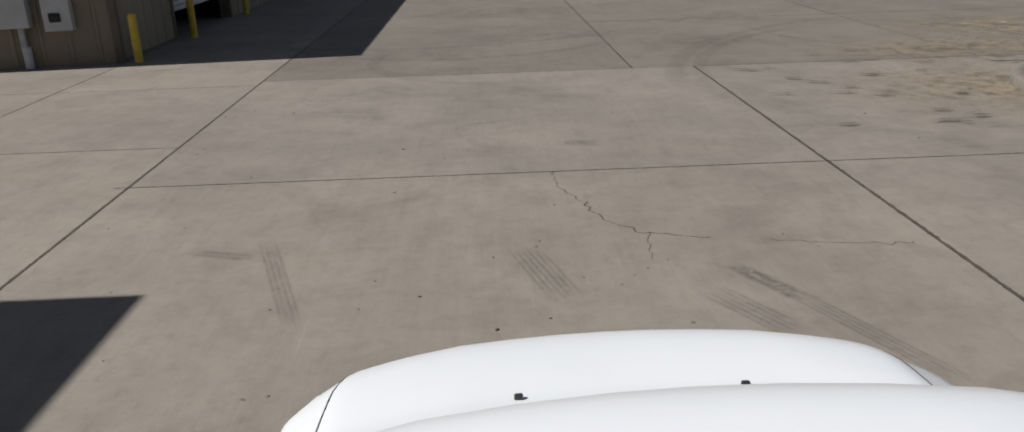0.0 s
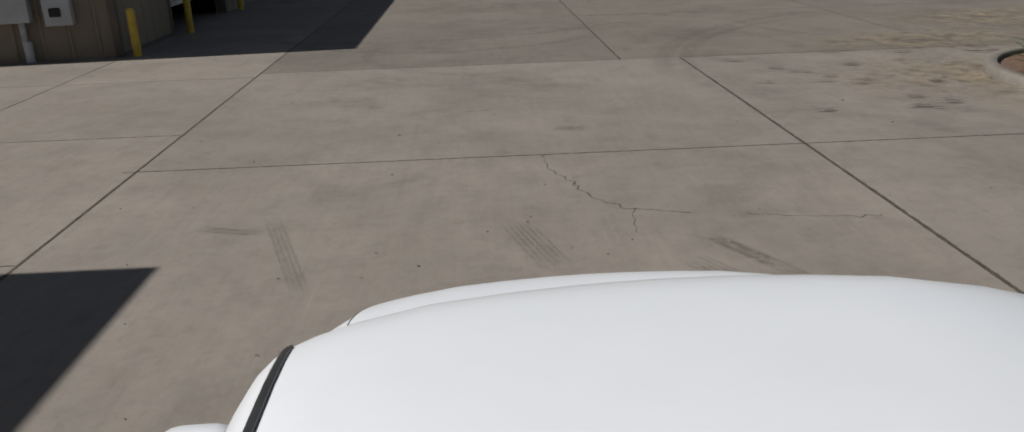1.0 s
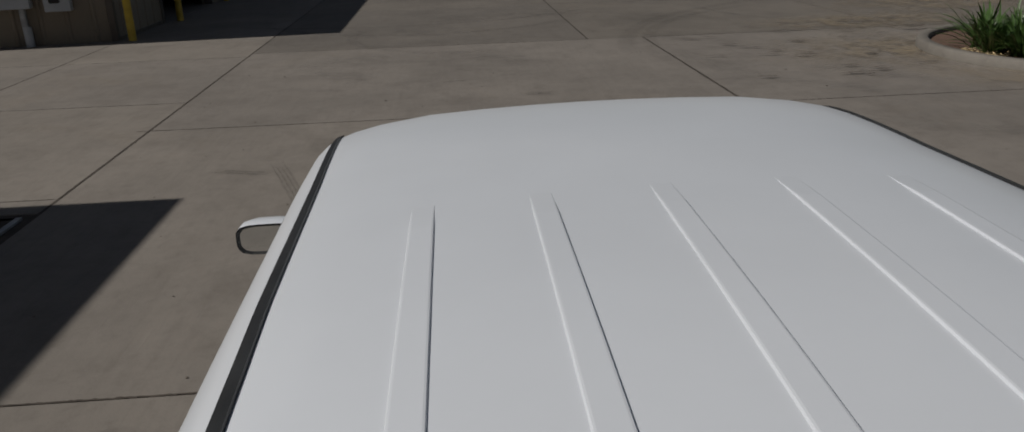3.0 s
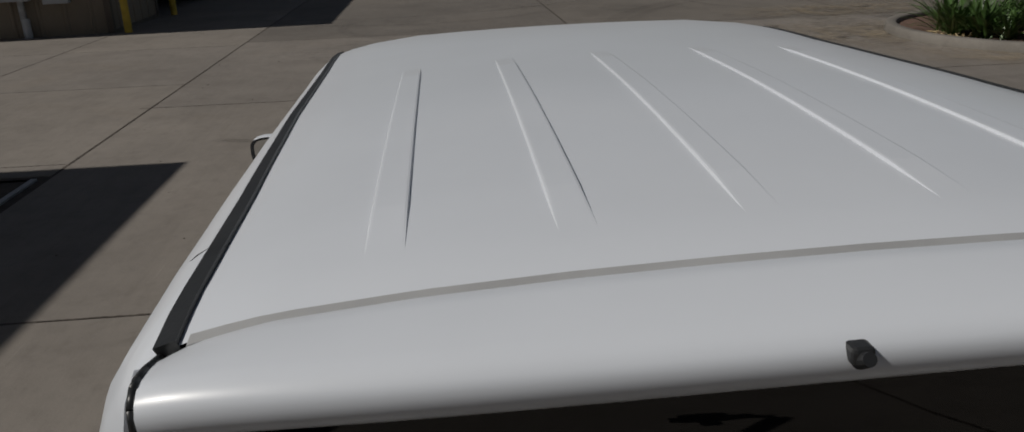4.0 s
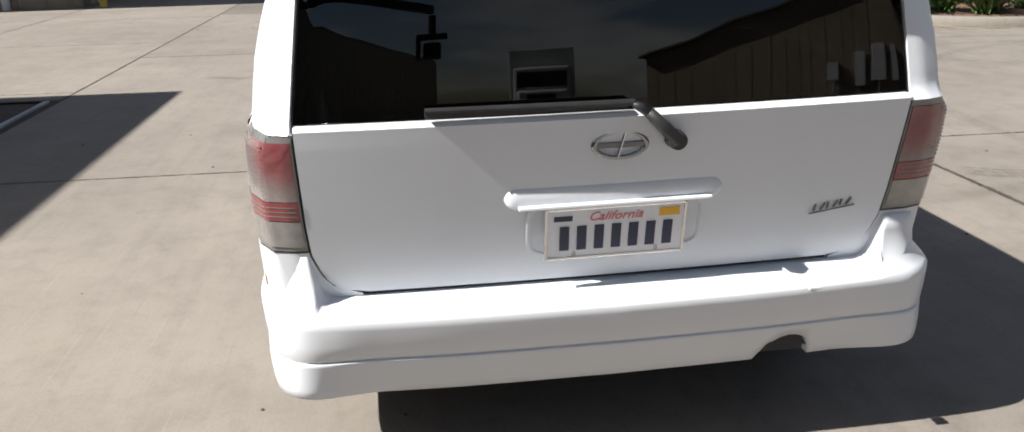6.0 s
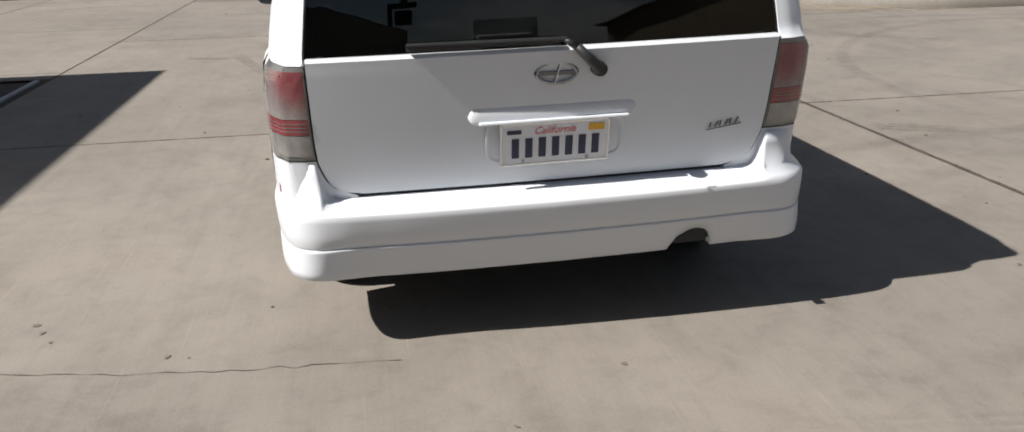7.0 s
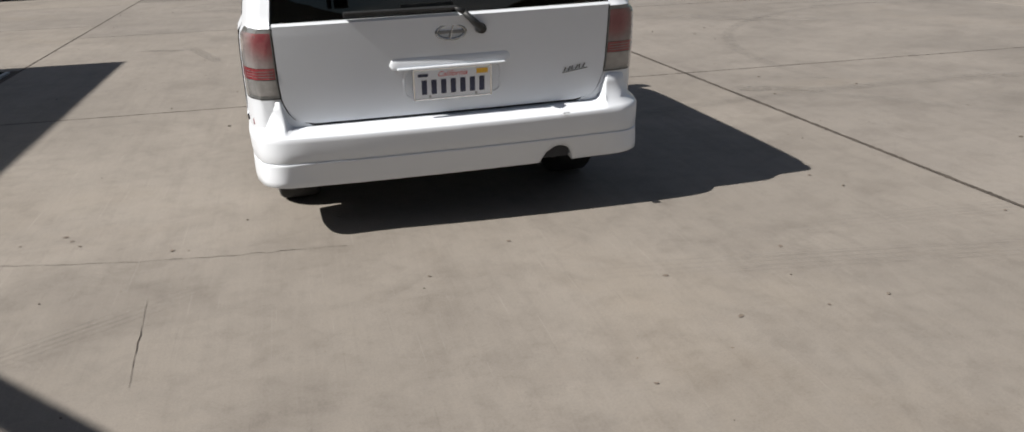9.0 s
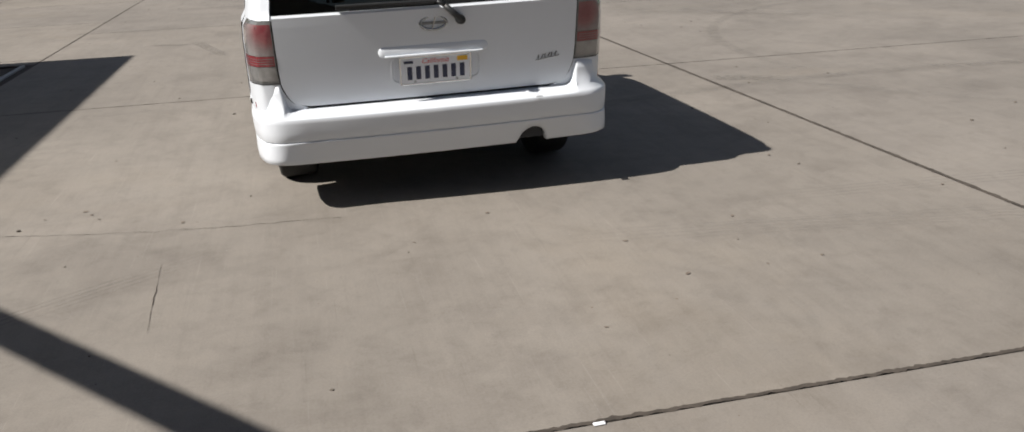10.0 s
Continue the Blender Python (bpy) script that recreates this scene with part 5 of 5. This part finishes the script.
scuff((1.15, 5.99), (1.45, 5.40), 0.17, 2, 0.0030, STAIN, SWEEP)
scuff((1.39, 5.54), (1.87, 4.43), 0.16, 4, 0.0036, SWEEP, SKID)
scuff((0.93, 5.63), (1.27, 5.00), 0.24, 5, 0.0042, SWEEP, SKID)
scuff((-0.13, 6.42), (0.11, 5.54), 0.26, 6, 0.0048, SWEEP, SKID)
scuff((-1.90, 6.75), (-1.41, 5.28), 0.15, 4, 0.0054, SWEEP, SKID)
scuff((-2.39, 6.56), (-1.83, 6.38), 0.14, 2, 0.0060, SWEEP, SWEEP)
scuff((2.62, 2.30), (3.25, 2.02), 0.22, 3, 0.0078, SKID, SKID)
scuff((0.39, 9.06), (0.75, 9.02), 0.26, 1, 0.0066, SKID, SKID)
scuff((-0.55, 9.97), (-0.17, 10.00), 0.07, 1, 0.0072, SKID, SKID)
for k, (cx, cy, r, a0, a1, w) in enumerate(((9.17, 11.12, 7.05, 181, 105, 0.34), (8.07, 11.67, 5.52, 180, 115, 0.26), (9.0, 17.0, 4.5, 175, 260, 0.2), (-1.5, 21.0, 5.5, 230, 320, 0.22), (-0.8, 17.5, 3.2, 200, 330, 0.2),
                                            (6.0, 2.0, 5.5, 20, 110, 0.2), (6.4, 0.5, 6.5, 30, 110, 0.18), (7.5, 3.0, 4.0, 90, 200, 0.16), (4.0, -7.0, 9.0, 60, 120, 0.2), (0.0, 14.2, 2.0, 150, 280, 0.25))):
    part("tyre_sweep", ribbon(arc(cx, cy, r, a0, a1, 24), w, 0.0075 + 0.0004 * k), SWEEP, ground)
for k in range(20):
    g, j = divmod(k, 4)
    (x0, y0), (x1, y1) = (((0.3, -0.75), (4.6, -1.55)), ((1.3, -0.55), (5.2, -0.95)), ((-3.2, -2.0), (-1.0, -0.4)), ((2.9, 2.6), (7.5, 1.2)), ((2.9, 2.2), (4.6, 0.2)))[g]
    o = 0.045 * j
    part("tread_track", ribbon([(x0 + (x1 - x0) * i / 20, y0 + (y1 - y0) * i / 20 - o + 0.06 * math.sin(math.pi * i / 20)) for i in range(21)], 0.022, 0.0125 + 0.0003 * k), SWEEP, ground)
# ochre dust and dark dirt blown round the planter and over the far slabs
for k, (x, y, l, w, turn) in enumerate(((5.6, 10.9, 3.4, 3.2, 0.15), (6.6, 13.6, 4.4, 2.4, 0.1), (9.4, 15.8, 6.4, 3.4, 0.0), (6.6, 8.6, 3.6, 2.0, -0.2))):
    d = (math.cos(turn) * l / 2, math.sin(turn) * l / 2)
    part("dust_patch", ribbon([(x - d[0], y - d[1]), (x, y), (x + d[0], y + d[1])], w, 0.0175 + 0.0003 * k), DUST, ground)
    if k != 3:
        part("dirt_patch", ribbon([(x - d[0], y - d[1] - 0.1), (x + 0.1, y - 0.1), (x + d[0] + 0.2, y + d[1] - 0.1)], w * 1.1, 0.0205 + 0.0003 * k), DIRT, ground)
for k, (x, y, l, w) in enumerate(((-1.2, 14.6, 3.0, 1.4), (-0.8, 13.3, 2.0, 0.8), (1.2, 16.5, 4.0, 1.8), (3.4, 15.2, 3.0, 1.6), (4.0, 18.0, 5.0, 2.0), (0.2, 20.5, 6.0, 2.4), (-1.6, 11.8, 2.0, 1.1))):
    part("dirt_patch", ribbon([(x - l / 2, y), (x, y + 0.1), (x + l / 2, y)], w, 0.0235 + 0.0003 * k), SMUDGE, ground)
# single streaks of washed-out soil, thickest beside the planter
rnd = random.Random(77)
for k in range(48):
    f = rnd.random()
    x, y = 7.0 - 3.9 * f ** 1.5, rnd.uniform(9.3, 13.9) - 0.25 * f
    if math.hypot(x - 7.87, y - 10.15) < 1.75:
        continue
    l, w, turn = rnd.uniform(0.18, 0.55), rnd.uniform(0.06, 0.17), rnd.uniform(-0.45, 0.2)
    d = (math.cos(turn) * l / 2, math.sin(turn) * l / 2)
    bend = rnd.uniform(-0.05, 0.05)
    part("dirt_streak", ribbon([(x - d[0], y - d[1]), (x, y + bend), (x + d[0], y + d[1])], [w * 0.6, w, w * 0.5], 0.0260 + 0.0001 * k), STREAK, ground)
# broad traffic smears across the slab beside the planter
for k, (xa, ya, xb, yb, w) in enumerate(((2.9, 9.6, 4.6, 7.7, 0.5), (3.6, 10.2, 5.2, 8.4, 0.6), (2.2, 11.6, 3.3, 9.4, 0.6), (3.2, 7.2, 6.2, 5.0, 0.5), (-0.6, 12.3, 0.9, 10.6, 0.7), (-2.6, 11.4, -1.2, 9.8, 0.6))):
    part("dirt_patch", ribbon([(xa, ya), ((xa + xb) / 2 + 0.08, (ya + yb) / 2 + 0.08), (xb, yb)], w, 0.0330 + 0.0003 * k), SMUDGE, ground)
cracks = [[(0.23, 8.12), (0.23, 7.84), (0.25, 7.63), (0.41, 7.21), (0.47, 6.92), (0.68, 6.62), (0.88, 6.52), (1.15, 6.44)],
          [(0.75, 6.60), (0.73, 6.30), (0.69, 6.1)], [(1.53, 6.35), (2.03, 6.25), (2.43, 6.20)],
          [(-2.55, 0.20), (-2.12, 0.05), (-1.36, -0.12), (-0.86, -0.17), (-0.52, -0.20)], [(-1.31, -0.55), (-1.29, -0.91), (-1.27, -1.23)]]
for k, c in enumerate(cracks):
    rnd = random.Random(k)
    line = jagged(c, k, 0.05, 0.014 if k < 3 else 0.006 if k == 3 else 0.0022)
    part("crack", ribbon(line, [(0.002 if k < 3 else 0.001) + (0.009 if k == 0 else 0.0035 if k < 4 else 0.004) * rnd.random() ** 2 for _ in line], 0.0022), JOINT, ground)
# dirt that has spilled out along the joints
for k, (a, b, w) in enumerate((((-3.38, 3.2), (-3.38, 15.3), 0.026), ((2.615, -6.0), (2.615, FAR), 0.034), ((-3.4, -2.227), (6.0, -2.227), 0.019), ((1.75, FAR), (1.75, 29.0), 0.03), ((2.6, FAR), (9.0, FAR), 0.022), ((-3.5, 8.125), (12.0, 8.125), 0.017), ((-3.5, 3.05), (12.0, 3.05), 0.015), ((-9.0, 9.44), (-3.41, 9.44), 0.014), ((-12.0, 12.66), (-3.4, 12.66), 0.013), ((-3.36, FAR), (1.6, FAR), 0.013), ((-9.0, 6.02), (-3.41, 6.02), 0.014), ((-6.05, 6.06), (-6.05, 15.2), 0.018), ((6.68, FAR), (6.68, 25.0), 0.02), ((2.0, 18.3), (14.0, 18.3), 0.02))):
    rnd = random.Random(40 + k)
    line = jagged([a, b], 40 + k, 0.014, 0.0022)
    wave = [0.5 + 0.5 * noise.noise((i * 0.16, k * 7.0, 0)) for i in range(len(line))]
    part("joint_dirt", ribbon(line, [w * (0.25 + 0.75 * v + 0.5 * rnd.random()) for v in wave], 0.0016), JOINT, ground)
spots_at = [(0.69, -0.93), (1.15, -1.35), (1.28, -0.79), (-0.22, -0.65), (0.18, -0.37), (-1.79, 0.32), (1.96, 0.07), (0.80, -1.34), (2.50, -0.71), (0.33, -1.68), (-1.97, 0.25), (-1.75, 0.25), (-1.70, 0.17), (-1.28, -0.02), (-1.21, -0.04),
            (-0.03, 6.40), (0.0, 6.50), (0.44, 5.74), (0.54, 5.87), (0.64, 5.97), (0.74, 5.21), (2.92, 7.95), (-2.56, 7.05), (-1.05, 5.94), (-1.10, 5.55), (-1.41, 4.65), (-1.52, 4.63)]
rnd = random.Random(23)
for k, (x, y) in enumerate(spots_at):
    bm = bmesh.new()
    rr = rnd.uniform(0.005, 0.010)
    turn = rnd.uniform(0, 3)
    rim_pts = []
    for i in range(11):
        a = 2 * math.pi * i / 11
        q = rr * rnd.uniform(0.7, 1.2)
        px, py = q * 1.5 * math.cos(a), q * math.sin(a)
        rim_pts.append(bm.verts.new((x + px * math.cos(turn) - py * math.sin(turn), y + px * math.sin(turn) + py * math.cos(turn), 0.0032)))
    bm.faces.new(rim_pts)
    part("oil_spot", bm, SPOT, ground)
rnd = random.Random(11)
bm = bmesh.new()
for i in range(150):
    x, y = rnd.uniform(-3.3, 4.5), rnd.uniform(-3.2, 13.0)
    r = rnd.choice((0.003, 0.004, 0.005, 0.006, 0.008, 0.011))
    m = Matrix.Translation((x, y, r * 0.35)) @ Matrix.Rotation(rnd.uniform(0, 3), 4, "Z") @ Matrix.Diagonal((r * rnd.uniform(0.9, 1.6), r, r * 0.55, 1))
    bmesh.ops.create_icosphere(bm, subdivisions=1, radius=1, matrix=m)
litter = thing("litter", "scrap of pale paper lying on the joint", "litter")
part("scrap", box(0.09, 0.125, -2.250, -2.235, 0.0025, 0.006, 0.001), PLATE, litter)
tagged(mesh_object("grit", bm, STONE), "small dark grit scattered over the concrete", "grit", kind="stuff")

# ---- concrete slabs ----
GAPS = {-3.38: 0.010, 2.615: 0.011, -2.227: 0.008, 3.05: 0.006, 8.125: 0.006}


def slab(x0, x1, y0, y1, material=CONCRETE):
    w = 0.004
    bm = bmesh.new()
    a, b, c, d = (GAPS.get(v, 0.005) for v in (x0, x1, y0, y1))
    lo = [bm.verts.new(v) for v in ((x0 + a, y0 + c, -0.045), (x1 - b, y0 + c, -0.045), (x1 - b, y1 - d, -0.045), (x0 + a, y1 - d, -0.045))]
    mid = [bm.verts.new((v.co.x, v.co.y, -w)) for v in lo]
    top = [bm.verts.new((v.co.x + dx * w, v.co.y + dy * w, 0)) for v, dx, dy in zip(lo, (1, -1, -1, 1), (1, 1, -1, -1))]
    for a, b in ((lo, mid), (mid, top)):
        for k in range(4):
            bm.faces.new((a[k], a[(k + 1) % 4], b[(k + 1) % 4], b[k]))
    bm.faces.new(top)
    return part("slab", bm, material, ground)


def columns(xs, ys, material=CONCRETE):
    for a, b in zip(xs, xs[1:]):
        for c, d in zip(ys, ys[1:]):
            slab(a, b, c, d, material)


columns((-3.38, 2.615, 8.7, 14.8, 21), (-32, -25, -19, -13.2, -7.45, -2.227, 3.05, 8.125, FAR))
LEFT_FAR = 12.66
columns((-22, -13, -6.05, -3.38), (5.70, 6.02, 9.44, LEFT_FAR))
columns((-22, -13, -6.05, -3.50), (-32, -20, -10, -4, 0, 3.2))
slab(-22, -6.0, 3.2, 5.70)
columns((-22, -13, -6.05, -3.38), (LEFT_FAR, 18.3, 23.6, 29, 35, 42, 52))
columns((-3.38, 1.75, 6.68, 12.0, 21), (FAR, 18.3, 23.6, 29, 35, 42, 52), FAR_CONCRETE)
far = tagged(mesh_object("far_yard", merge(box(-300, 300, 52.01, 500, -0.045, -0.004), box(21.01, 300, -32, 52, -0.045, -0.004), box(-300, -22.01, -32, 52, -0.045, -0.004), box(-300, 300, -300, -32.01, -0.045, -0.004)), FAR_CONCRETE),
             "open concrete yard running into the distance", "yard", kind="structure")
